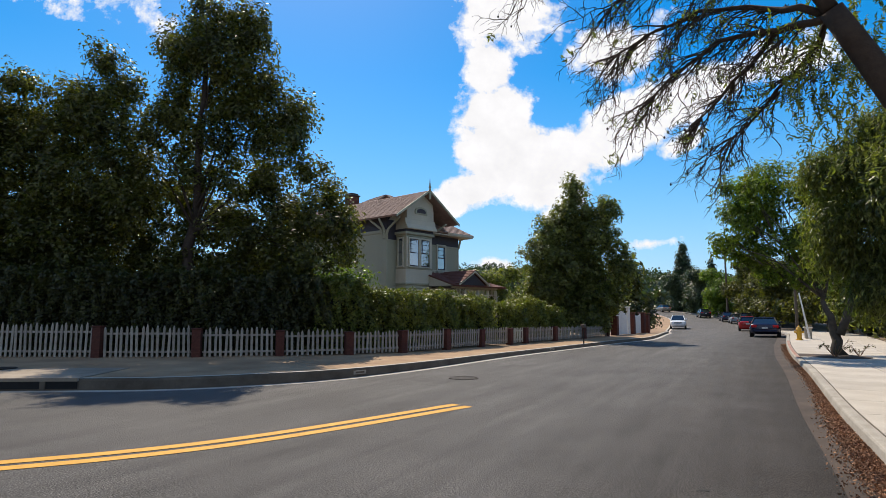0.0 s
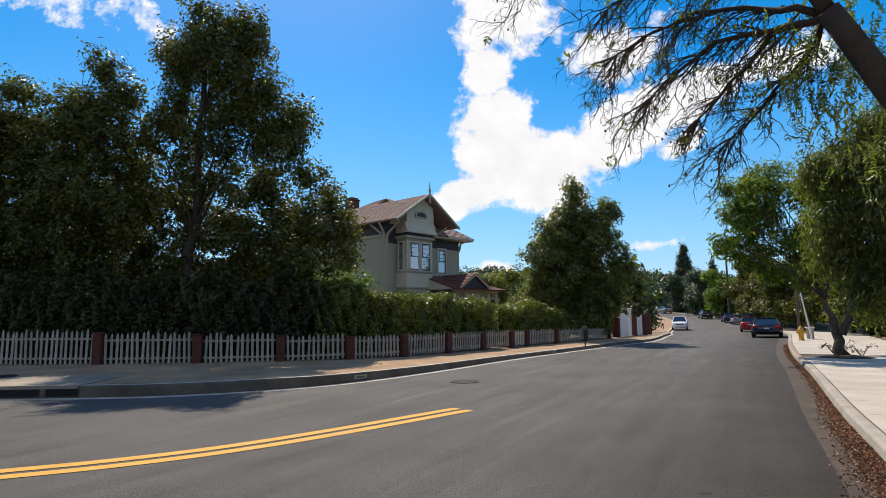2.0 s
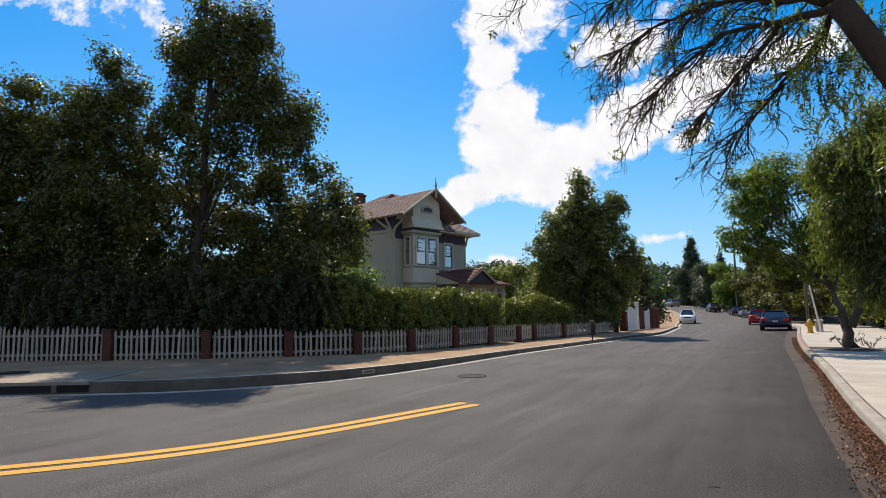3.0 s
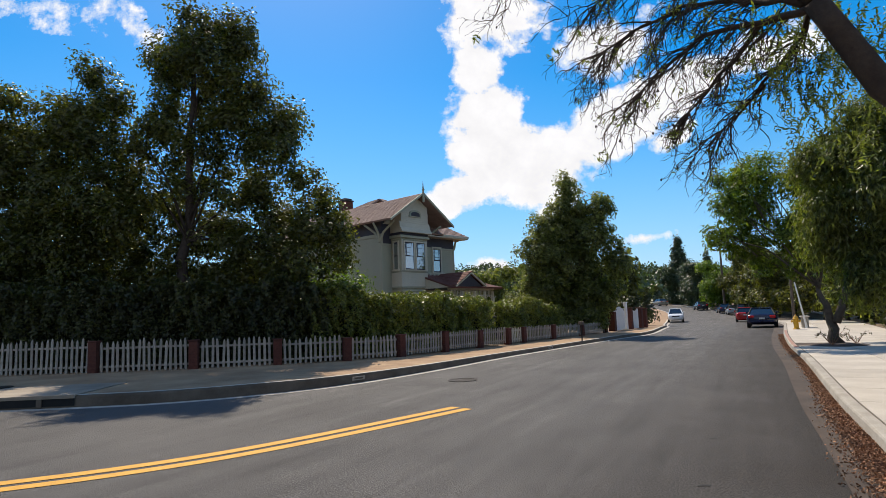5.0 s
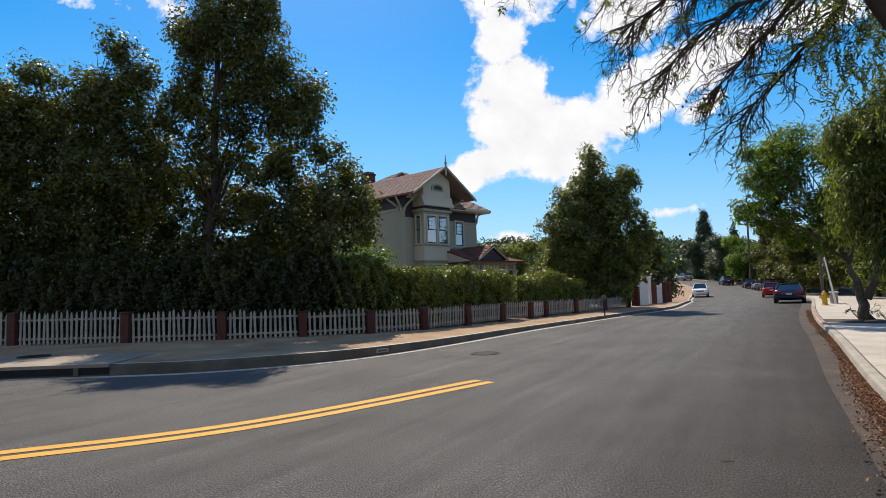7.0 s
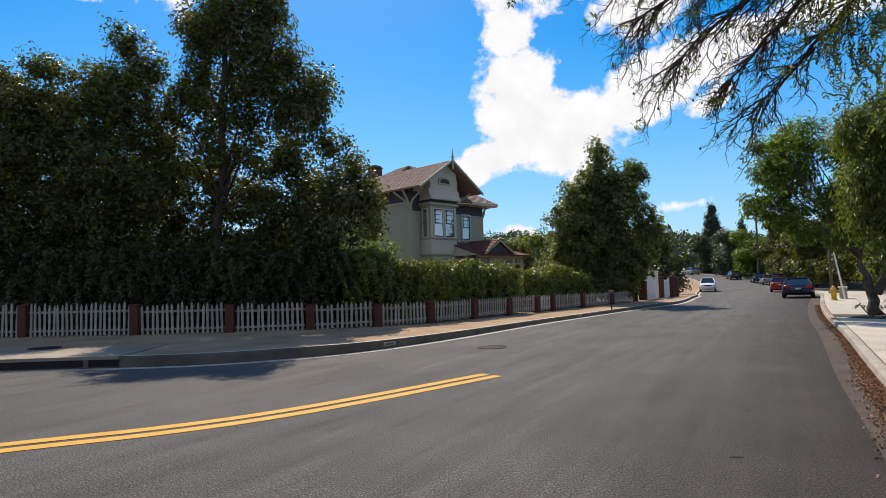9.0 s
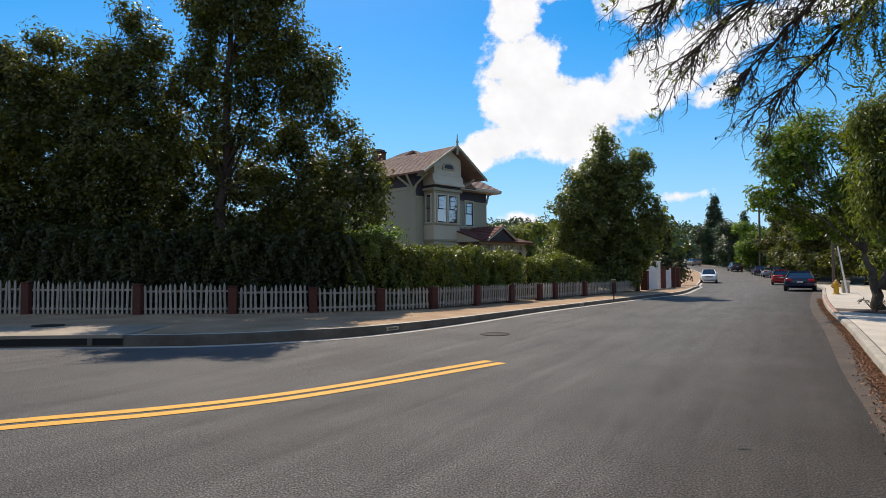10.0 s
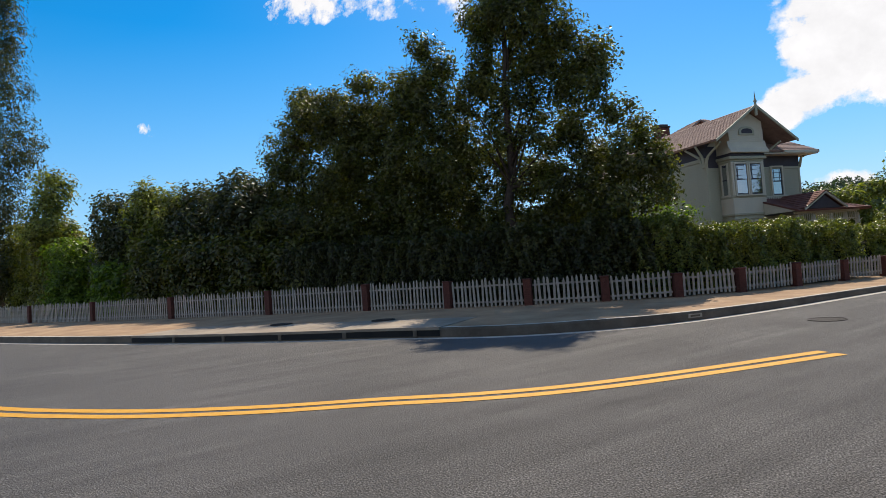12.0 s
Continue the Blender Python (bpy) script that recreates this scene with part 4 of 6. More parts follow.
def build_house():
    h = empty("house", pose(-3.3, 34, 0, 0, 0, 48), "two-storey Victorian house in sage, cream and dark slate paint", "house")
    W, D = 6.4, 9.0
    part("wall", boxes((0, W, 0, D, 0.2, 6.35)), "sage", h)
    part("upper_wall", boxes((0.01, W - 0.01, 0.01, D - 0.01, 6.35, 7.0)), "navy", h, "dark slate painted upper wall")
    part("eave_wall", boxes((0.02, 0.3, 0.02, D - 0.02, 7.0, 7.38)), "navy", h)
    side_boards(h, 0.0, D, -0.005, 0.4, 6.2, 0.145, "sage")
    siding(h, 0.0, W, -0.005, 0.4, 5.7, 0.145, "sage")
    # belt courses
    part("belt_course", boxes((-0.06, 0.0, -0.06, D, 6.22, 6.40), (-0.0, W + 0.05, -0.06, 0.0, 5.72, 5.84)), "sage", h)
    part("upper_front", boxes((0.0, W + 0.012, -0.03, 0.0, 5.84, 7.0)), "navy", h, "dark slate shingled front band")
    part("corner_board", boxes((-0.05, 0.09, -0.05, 0.09, 0.2, 6.22), bevel=0.01), "sage", h)
    part("corner_board", boxes((W - 0.10, W + 0.04, -0.045, 0.09, 0.2, 5.72), bevel=0.01), "sage", h)
    # two-storey bay
    b0, b1, p = 0.77, 2.91, -0.85
    bay = part("bay", boxes((b0, b1, p, 0.0, 0.2, 6.1)), "sage", h)
    siding(h, b0 - 0.02, b1 + 0.02, p - 0.02, 3.32, 4.12, 0.10, "cream", "bay_board")
    side_boards(h, p - 0.02, -0.02, b0 - 0.02, 3.32, 4.12, 0.10, "cream", "bay_board")
    for z0, z1, o in ((3.2, 3.32, 0.07), (4.12, 4.22, 0.06), (6.02, 6.14, 0.05), (6.14, 6.3, 0.16), (2.98, 3.08, 0.05)):
        part("moulding", boxes((b0 - o, b1 + o, p - o, -0.02, z0, z1), bevel=0.02), "sage", bay)
    part("frieze", boxes((b0 - 0.08, b1 + 0.08, p - 0.08, 0.0, 6.3, 6.46)), "navy", bay)
    for x0, x1 in ((1.0, 1.73), (1.95, 2.68)):
        sash(bay, x0, x1, p - 0.03, 4.3, 5.9, lean=(-2.0, -6))
        sash(bay, x0, x1, p - 0.03, 1.2, 2.85)
    for x in (b0 + 0.06, 1.84, b1 - 0.06):
        part("mullion", boxes((x - 0.06, x + 0.06, p - 0.06, p, 4.25, 6.02)), "cream", bay)
    # side windows of the bay
    for z0, z1 in ((4.3, 5.9), (1.2, 2.85)):
        win = part("window", boxes((b0 - 0.06, b0, -0.68, -0.60, z0, z1 + 0.08), (b0 - 0.06, b0, -0.26, -0.18, z0, z1 + 0.08), (b0 - 0.06, b0, -0.60, -0.26, z1, z1 + 0.08), (b0 - 0.09, b0, -0.72, -0.14, z0 - 0.08, z0)), "cream", bay)
        part("pane", boxes((b0 - 0.02, b0 - 0.005, -0.60, -0.26, z0, z1)), "glass", win)
        part("sash_frame", boxes((b0 - 0.035, b0 - 0.02, -0.60, -0.26, (z0 + z1) / 2 - 0.03, (z0 + z1) / 2 + 0.03)), "navy", win)
    # attic panel with flared skirt
    zr0, zr1 = 7.78, 8.12
    attic = part("attic_front", prism(bmesh.new(), [(b0 - 0.06, 6.46), (b1 + 0.06, 6.46), (b1 + 0.06, zr1), (2.1, 8.62), (b0 - 0.06, zr0)], p - 0.10, p + 0.9), "cream", h, "cream attic front with a flared skirt")
    part("skirt", prism(bmesh.new(), [(p - 0.32, 6.46), (p - 0.32, 6.54), (p - 0.17, 6.76), (p - 0.10, 7.1), (p - 0.09, 6.46)], b0 - 0.2, b1 + 0.2, "x"), "cream", attic)
    siding(attic, b0 - 0.07, b1 + 0.07, p - 0.11, 7.05, 7.7, 0.115, "cream", "attic_board")
    ax, az = (b0 + b1) / 2, 7.42
    arch = [(ax - 0.5, az - 0.02), (ax + 0.5, az - 0.02)] + [(ax + 0.5 * math.cos(a), az + 0.16 + 0.26 * math.sin(a)) for a in np.linspace(0.0, math.pi, 9)]
    hole = [(ax - 0.36, az + 0.05), (ax + 0.36, az + 0.05)] + [(ax + 0.36 * math.cos(a), az + 0.16 + 0.15 * math.sin(a)) for a in np.linspace(0.0, math.pi, 9)]
    lunette = part("attic_window", prism(bmesh.new(), arch, p - 0.20, p - 0.12), "sage", attic)
    part("pane", prism(bmesh.new(), hole, p - 0.212, p - 0.19), "navy", lunette)
    # right-hand window
    sash(h, 4.35, 5.05, -0.03, 4.28, 5.8, True)
    # roofs
    g0, g1, ga, ez, az2 = -0.55, 4.75, 2.1, 7.1, 8.85
    roof_slope("roof_left", [(g0, -1.45, ez), (g0, 8.6, ez), (ga, 8.6, az2), (ga, -1.45, az2)], 0.10, "roof", h, 22)
    roof_slope("roof_right", [(g1, -1.45, ez), (g1, 6, ez), (ga, 6, az2), (ga, -1.45, az2)], 0.10, "roof", h, 22)
    bm = bmesh.new()
    for x0, z0, x1, z1 in ((g0 - 0.05, ez - 0.05, ga, az2), (ga, az2, g1 + 0.05, ez - 0.05)):
        prism(bm, [(x0, z0 - 0.10), (x0, z0 + 0.04), (x1, z1 + 0.04), (x1, z1 - 0.10)], -1.53, -1.46, "y")
    part("bargeboard", bm, "sage", h)
    part("gable_wall", prism(bmesh.new(), [(0.05, 6.9), (4.4, 6.9), (ga, 8.7)], -0.02, 0.3, "y"), "cream", h)
    roof_slope("roof_hip", [(W + 0.75, -0.75, 6.62), (W + 0.75, 9.5, 6.62), (3.6, 4.6, 9.45), (3.2, 3.6, 9.45)], 0.09, "roof", h, 26)
    roof_slope("roof_front", [(3.4, -0.75, 6.62), (W + 0.75, -0.75, 6.62), (3.6, 3.6, 9.45), (3.2, 3.6, 9.45)], 0.09, "roof", h, 26)
    roof_slope("roof_back", [(-0.55, 3.0, 7.1), (-0.55, 9.5, 7.1), (3.4, 4.8, 9.45), (3.2, 3.6, 9.45)], 0.09, "roof", h, 26)
    part("eave_board", boxes((4.6, W + 0.72, -0.78, -0.72, 6.5, 6.62), (W + 0.70, W + 0.76, -0.72, 9.4, 6.5, 6.62)), "cream", h)
    part("soffit", boxes((3.0, W + 0.7, -0.72, 0.0, 6.44, 6.5), (W, W + 0.7, 0.0, 9.4, 6.44, 6.5)), "cream", h)
    # brackets at the corners
    for x, y, dx, dy in ((-0.06, 0.05, -0.5, 0.0), (-0.06, 0.05, 0.0, -1.2), (-0.06, 0.1, -0.35, 0.9), (W + 0.03, -0.03, 0.45, -0.3), (3.5, -0.05, 0.35, -1.2)):
        z = 6.0 if x < 4 else 5.9
        part("bracket", tube(bmesh.new(), [(x, y, z - 0.1), (x + dx * 0.25, y + dy * 0.25, z + 0.45), (x + dx, y + dy, z + 1.0 if x < 4 else 6.5)], [0.09, 0.075, 0.06], 6), "sage", h)
    part("finial", lathe(bmesh.new(), [(0.07, 8.3), (0.08, 8.8), (0.05, 8.95), (0.09, 9.05), (0.05, 9.12), (0.035, 9.25), (0.01, 9.55)], 8, ga, -1.5), "sage", h)
    # porch
    q0, q1, qf = 2.95, 7.2, -2.6
    part("porch_floor", boxes((q0, q1, qf, 0, 0.3, 0.75)), "sage", h)
    part("porch_beam", boxes((q0 - 0.05, q1 + 0.05, qf, qf + 0.16, 3.02, 3.13), (q1 - 0.1, q1 + 0.05, qf + 0.16, 0, 3.02, 3.13), (q0 - 0.02, q1 + 0.02, qf + 0.04, qf + 0.12, 2.62, 2.68)), "cream", h)
    roof_slope("porch_roof_right", [(q1 + 0.4, qf - 0.4, 3.14), (q1 + 0.4, 0.3, 3.14), (q1 - 1.4, 0.3, 3.97), (q1 - 1.8, -0.1, 3.97)], 0.08, "maroon", h, 10)
    roof_slope("porch_roof", [(q0 - 0.3, qf - 0.4, 3.17), (q1 + 0.4, qf - 0.4, 3.17), (q1 - 1.4, -0.05, 4.12), (q0 - 0.3, -0.05, 4.12)], 0.08, "maroon", h, 12)
    # solid dark ceiling added to cut light and darken the porch inside
    part("added_porch_ceiling", boxes((q0 - 0.2, q1 + 0.3, qf - 0.3, 0.0, 3.13, 3.15)), "navy", h)
    part("roof_end", prism(bmesh.new(), [(qf - 0.35, 3.15), (-0.05, 3.15), (-0.05, 4.08)], q0 - 0.28, q0 - 0.2, "x"), "cream", h)
    px0, px1, pa, pz = 3.1, 5.7, 4.4, 3.98
    part("pediment", prism(bmesh.new(), [(px0 + 0.2, 3.22), (px1 - 0.2, 3.22), (pa, pz - 0.1)], qf - 0.38, qf - 0.2, "y"), "navy", h, "dark slate pediment")
    for a, b in (((px0 - 0.1, 3.17), (pa, pz)), ((pa, pz), (px1 + 0.1, 3.17))):
        part("raking_board", prism(bmesh.new(), [(a[0], a[1]), (a[0], a[1] + 0.12), (b[0], b[1] + 0.12), (b[0], b[1])], qf - 0.5, qf - 0.4, "y"), "cream", h)
    roof_slope("pediment_roof_left", [(px0 - 0.1, qf - 0.5, 3.28), (px0 - 0.1, -0.6, 3.28), (pa, -0.6, pz + 0.14), (pa, qf - 0.5, pz + 0.14)], 0.05, "maroon", h, 8)
    roof_slope("pediment_roof_right", [(px1 + 0.1, qf - 0.5, 3.28), (px1 + 0.1, -0.6, 3.28), (pa, -0.6, pz + 0.14), (pa, qf - 0.5, pz + 0.14)], 0.05, "maroon", h, 8)
    for x in (q0 + 0.1, 4.1, 5.3, 6.3, q1 - 0.05):
        part("porch_post", lathe(bmesh.new(), [(0.13, 0.75), (0.13, 1.2), (0.09, 1.3), (0.095, 1.9), (0.085, 2.2), (0.12, 2.3), (0.09, 2.94)], 8, x, qf + 0.08), "cream", h)
        for s in (-1, 1):
            part("post_brace", tube(bmesh.new(), [(x, qf + 0.08, 2.2), (x + s * 0.12, qf + 0.08, 2.48), (x + s * 0.36, qf + 0.08, 2.63)], [0.03, 0.03, 0.02], 5), "cream", h)
    for k in range(30):
        x = q0 + 0.2 + k * 0.137
        part("spindle", boxes((x - 0.015, x + 0.015, qf + 0.06, qf + 0.1, 2.68, 3.02)), "cream", h)
    # balcony rail over the porch
    rail = part("balcony_rail", boxes((3.1, 6.3, -0.32, -0.26, 4.16, 4.21), (3.1, 6.3, -0.32, -0.26, 3.98, 4.02)), "cream", h)
    bm = bmesh.new()
    for k in range(26):
        box(bm, 3.15 + k * 0.122, 3.19 + k * 0.122, -0.31, -0.27, 4.02, 4.16)
    part("balusters", bm, "cream", rail)
    # chimney
    ch = part("chimney", boxes((4.0, 4.75, 8.2, 8.95, 6, 10.1)), "brick", h, "red brick chimney with a dark cap")
    part("chimney_cap", boxes((3.94, 4.81, 8.14, 9.01, 10.1, 10.22), (4.05, 4.7, 8.25, 8.9, 10.22, 10.35), bevel=0.02), "iron", ch)
    roof_slope("roof_rear", [(0.2, 8.3, 7.1), (0.2, 12, 7.1), (2.6, 12, 9.0), (2.6, 8.3, 9.0)], 0.08, "roof", h, 16)
    part("rear_wall", boxes((0.3, 5.5, 8.9, 12, 0.2, 7.1)), "sage", h)


build_house()


# ---- vehicles ----
def paint(name, c, rough=0.25):
    m = mat(name, c, tuple(v * 1.1 for v in c), 2, rough, 0, 30)
    m.node_tree.nodes["Principled BSDF"].inputs["Coat Weight"].default_value = 0.3
    return m


for k, c in (("car_white", (0.75, 0.76, 0.78)), ("car_navy", (0.006, 0.008, 0.036)), ("car_red", (0.45, 0.015, 0.012)), ("car_black", (0.02, 0.02, 0.022)), ("car_silver", (0.28, 0.29, 0.30)), ("car_tan", (0.30, 0.24, 0.17))):
    M[k] = paint(k, c)
M["tyre"] = mat("tyre_rubber", (0.02, 0.02, 0.02), (0.03, 0.03, 0.03), 5, 0.85, 0.2, 40)
M["rim"] = mat("alloy_rim", (0.4, 0.4, 0.42), (0.5, 0.5, 0.52), 5, 0.35, 0, 40, metal=0.8)
M["lamp_red"] = paint("red_lamp_lens", (0.5, 0.01, 0.01), 0.15)
M["lamp_clear"] = paint("clear_lamp_lens", (0.7, 0.72, 0.75), 0.1)
M["plate"] = paint("pale_plate", (0.7, 0.7, 0.68), 0.4)


def loft(bm, stations, seg=16):
    """A rounded body through stations (x, half width, z low, z high, squareness)."""
    rings = []
    for x, hw, z0, z1, k in stations:
        ring = []
        for i in range(seg):
            a = 2 * math.pi * i / seg
            c, s = math.cos(a), math.sin(a)
            ring.append(bm.verts.new((x, hw * math.copysign(abs(c) ** k, c), (z0 + z1) / 2 + (z1 - z0) / 2 * math.copysign(abs(s) ** k, s))))
        rings.append(ring)
    for a, b in zip(rings, rings[1:]):
        for i in range(seg):
            bm.faces.new((a[i], a[(i + 1) % seg], b[(i + 1) % seg], b[i]))
    bm.faces.new(rings[0])
    bm.faces.new(rings[-1][::-1])
    return bm


def car(x, y, heading, color, label, tall=0.0):
    c = empty("car", pose(x, y, hgt(x, y), 0, 0, heading), label, "car")
    t = tall
    part("body", loft(bmesh.new(), [(-2.25, 0.72, 0.36, 0.80 + t, 0.5), (-2.15, 0.84, 0.26, 0.98 + t, 0.4), (-1.4, 0.90, 0.20, 1.0 + t, 0.4), (-0.5, 0.91, 0.20, 0.96 + t, 0.4), (0.7, 0.91, 0.20, 0.96 + t, 0.4), (1.5, 0.89, 0.22, 0.88 + t, 0.42), (2.05, 0.80, 0.26, 0.76 + t, 0.45), (2.22, 0.66, 0.34, 0.64 + t, 0.5)]), color, c, smooth=True)
    zr = 1.44 + t * 1.6
    bm = bmesh.new()
    lo = [bm.verts.new(p) for p in ((-1.95, -0.78, 0.93 + t), (1.25, -0.78, 0.9 + t), (1.25, 0.78, 0.9 + t), (-1.95, 0.78, 0.93 + t))]
    hi = [bm.verts.new(p) for p in ((-1.25 - t, -0.58, zr - 0.04), (0.35, -0.58, zr - 0.04), (0.35, 0.58, zr - 0.04), (-1.25 - t, 0.58, zr - 0.04))]
    for i in range(4):
        bm.faces.new((lo[i], lo[(i + 1) % 4], hi[(i + 1) % 4], hi[i]))
    bm.faces.new(hi)
    bm.faces.new(lo[::-1])
    part("greenhouse_glass", bm, "car_glass", c)
    part("roof", boxes((-1.32 - t, 0.42, -0.61, 0.61, zr - 0.06, zr), bevel=0.03), color, c)
    for sy in (-1, 1):
        for x0, x1 in (((-1.97, 0.93 + t), (-1.27 - t, zr - 0.04)), ((1.27, 0.9 + t), (0.37, zr - 0.04)), ((-0.35, 0.93 + t), (-0.4, zr - 0.04))):
            part("pillar", tube(bmesh.new(), [(x0[0], sy * 0.785, x0[1]), (x1[0], sy * 0.59, x1[1])], [0.05, 0.04], 5), color if color == "car_white" else "dark", c)
        part("mirror", boxes((0.75, 0.95, sy * 0.93 - 0.07, sy * 0.93 + 0.07, 0.98 + t, 1.12 + t), bevel=0.03), color, c)
        part("headlight", boxes((1.95, 2.17, sy * 0.58 - 0.17, sy * 0.58 + 0.17, 0.60 + t, 0.74 + t), bevel=0.03), "lamp_clear", c)
        part("tail_light", boxes((-2.26, -2.08, sy * 0.62 - 0.17, sy * 0.62 + 0.17, 0.72 + t, 0.90 + t), bevel=0.03), "lamp_red", c)
        for wx in (-1.38, 1.38):
            wheel = part("wheel", lathe(bmesh.new(), [(0.16, -0.09), (0.31, -0.11), (0.33, -0.07), (0.33, 0.07), (0.31, 0.11), (0.16, 0.09)], 20), "tyre", c, smooth=False)
            wheel.matrix_local = pose(wx, sy * 0.80, 0.33, 90, 0, 0)
            part("rim", lathe(bmesh.new(), [(0.19, -0.105), (0.2, -0.095), (0.2, 0.095), (0.19, 0.105)], 14), "rim", wheel)
    part("number_plate", boxes((-2.285, -2.24, -0.16, 0.16, 0.66 + t, 0.76 + t)), "plate", c)
    part("number_plate", boxes((2.2, 2.25, -0.16, 0.16, 0.42 + t, 0.52 + t)), "plate", c)
    part("grille", boxes((2.12, 2.235, -0.42, 0.42, 0.54 + t, 0.68 + t), bevel=0.02), "dark", c)
    part("bumper", boxes((-2.30, -2.1, -0.72, 0.72, 0.34, 0.5), bevel=0.04), color, c)
    return c


car(28.5, 71.8, 248, "car_white", "white compact SUV parked facing along the kerb", 0.12)
car(22.0, 40.5, 61, "car_navy", "dark blue sports coupe parked at the kerb", -0.08)
car(33.2, 64.6, 64, "car_red", "bright red hatchback parked at the kerb", 0.08)
car(41.6, 81.5, 69, "car_black", "black SUV parked in tree shade", 0.15)
car(43.2, 87.3, 70, "car_silver", "grey saloon parked in tree shade", 0.0)
car(44.8, 93.5, 72, "car_navy", "dark blue saloon parked in tree shade", 0.0)
car(46.2, 105, 78, "car_black", "small black car parked further up the street", 0.05)
car(46.8, 126, 95, "car_tan", "tan car parked on the far rise", 0.05)


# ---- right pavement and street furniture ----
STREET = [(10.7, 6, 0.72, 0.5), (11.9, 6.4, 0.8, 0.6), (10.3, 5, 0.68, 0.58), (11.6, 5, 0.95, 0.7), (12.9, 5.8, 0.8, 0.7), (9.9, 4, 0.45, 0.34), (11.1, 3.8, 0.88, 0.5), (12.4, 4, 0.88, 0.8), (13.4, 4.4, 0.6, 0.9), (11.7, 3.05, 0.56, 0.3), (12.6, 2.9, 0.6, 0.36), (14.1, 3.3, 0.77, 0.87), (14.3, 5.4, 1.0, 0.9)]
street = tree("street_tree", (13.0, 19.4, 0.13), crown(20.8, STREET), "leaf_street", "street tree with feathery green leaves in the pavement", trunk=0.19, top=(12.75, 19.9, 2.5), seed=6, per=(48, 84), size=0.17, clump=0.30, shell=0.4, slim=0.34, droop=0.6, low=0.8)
part("limb", tube(bmesh.new(), [(0.0, 0.03, 0.75), (0.2, 0.0, 1.25), (0.62, 0.1, 2.3), (1.3, 0.3, 3.6)], [0.13, 0.125, 0.09, 0.04], 9), "bark", street, smooth=True)
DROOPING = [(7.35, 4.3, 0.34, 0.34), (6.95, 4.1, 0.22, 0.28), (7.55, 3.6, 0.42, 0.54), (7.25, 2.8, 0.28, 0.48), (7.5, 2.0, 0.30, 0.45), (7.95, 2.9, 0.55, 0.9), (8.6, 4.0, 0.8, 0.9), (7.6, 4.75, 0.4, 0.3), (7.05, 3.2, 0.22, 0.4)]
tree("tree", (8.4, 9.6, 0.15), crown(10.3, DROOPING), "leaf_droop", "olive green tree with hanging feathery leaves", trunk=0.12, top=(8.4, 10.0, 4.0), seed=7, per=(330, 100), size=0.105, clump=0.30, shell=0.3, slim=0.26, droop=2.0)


def build_slabs():
    """Pale pavement slabs with open joints, along the right kerb."""
    a, b = offset(KERB_R, -0.19), offset(KERB_R, -4.3)
    sel = [i for i in range(len(KERB_R)) if KERB_R[i, 1] > -7 and KERB_R[i, 0] > -5 and KERB_R[i, 1] < 62]
    bed = tagged(new("pavement_slabs"), "pale concrete pavement slabs with dark joints", "pavement", "", "structure")
    for i0 in range(sel[0], sel[-1] - 1, 2):
        for f0, f1 in ((0.0, 0.34), (0.34, 0.67), (0.67, 1.0)):
            q = []
            for i, f in ((i0, f0), (i0 + 2, f0), (i0 + 2, f1), (i0, f1)):
                q.append(Vector((*(a[i, :2] * (1 - f) + b[i, :2] * f), ZR[i] + STEP_R)))
            mid = sum(q, Vector()) / 4
            if (mid - Vector((12.95, 19.35, mid.z))).length < 0.75:
                continue
            bm = bmesh.new()
            q = [p + (mid - p).normalized() * 0.010 for p in q]
            lo = [bm.verts.new(p - mid - Vector((0, 0, 0.05))) for p in q]
            hi = [bm.verts.new(p - mid + Vector((0, 0, 0.0))) for p in q]
            bm.faces.new(hi)
            for k in range(4):
                bm.faces.new((lo[k], lo[(k + 1) % 4], hi[(k + 1) % 4], hi[k]))
            ob = part("slab", bm, "slab", bed)
            ob.location = mid


build_slabs()


def hydrant(x, y):
    M["hydrant"] = paint("yellow_hydrant_paint", (0.62, 0.33, 0.02), 0.45)
    h = empty("fire_hydrant", pose(x, y, 0.15, 0, 0, 40), "yellow cast iron fire hydrant on the pavement", "fire hydrant")
    part("barrel", lathe(bmesh.new(), [(0.17, 0), (0.17, 0.04), (0.12, 0.06), (0.12, 0.5), (0.15, 0.52), (0.15, 0.56), (0.12, 0.6), (0.09, 0.68), (0.03, 0.72), (0.03, 0.78)], 14), "hydrant", h, smooth=False)
    for ang in (0, 90, 180):
        n = part("nozzle", lathe(bmesh.new(), [(0.06, 0.08), (0.06, 0.18), (0.075, 0.18), (0.075, 0.22), (0.02, 0.23)], 10), "hydrant", h)
        n.matrix_local = pose(0, 0, 0.42, 90, 0, ang)


hydrant(18.72, 31.2)


def post_with_box(x, y):
    p = empty("utility_post", pose(x, y, 0.19, 0, 0, 55), "short grey post with a small box on top", "post")
    part("stem", lathe(bmesh.new(), [(0.03, 0), (0.03, 0.75)], 8), "iron", p)
    part("box", boxes((-0.12, 0.12, -0.09, 0.09, 0.72, 0.88), bevel=0.02), "pole", p)


post_with_box(6.3, 26.6)


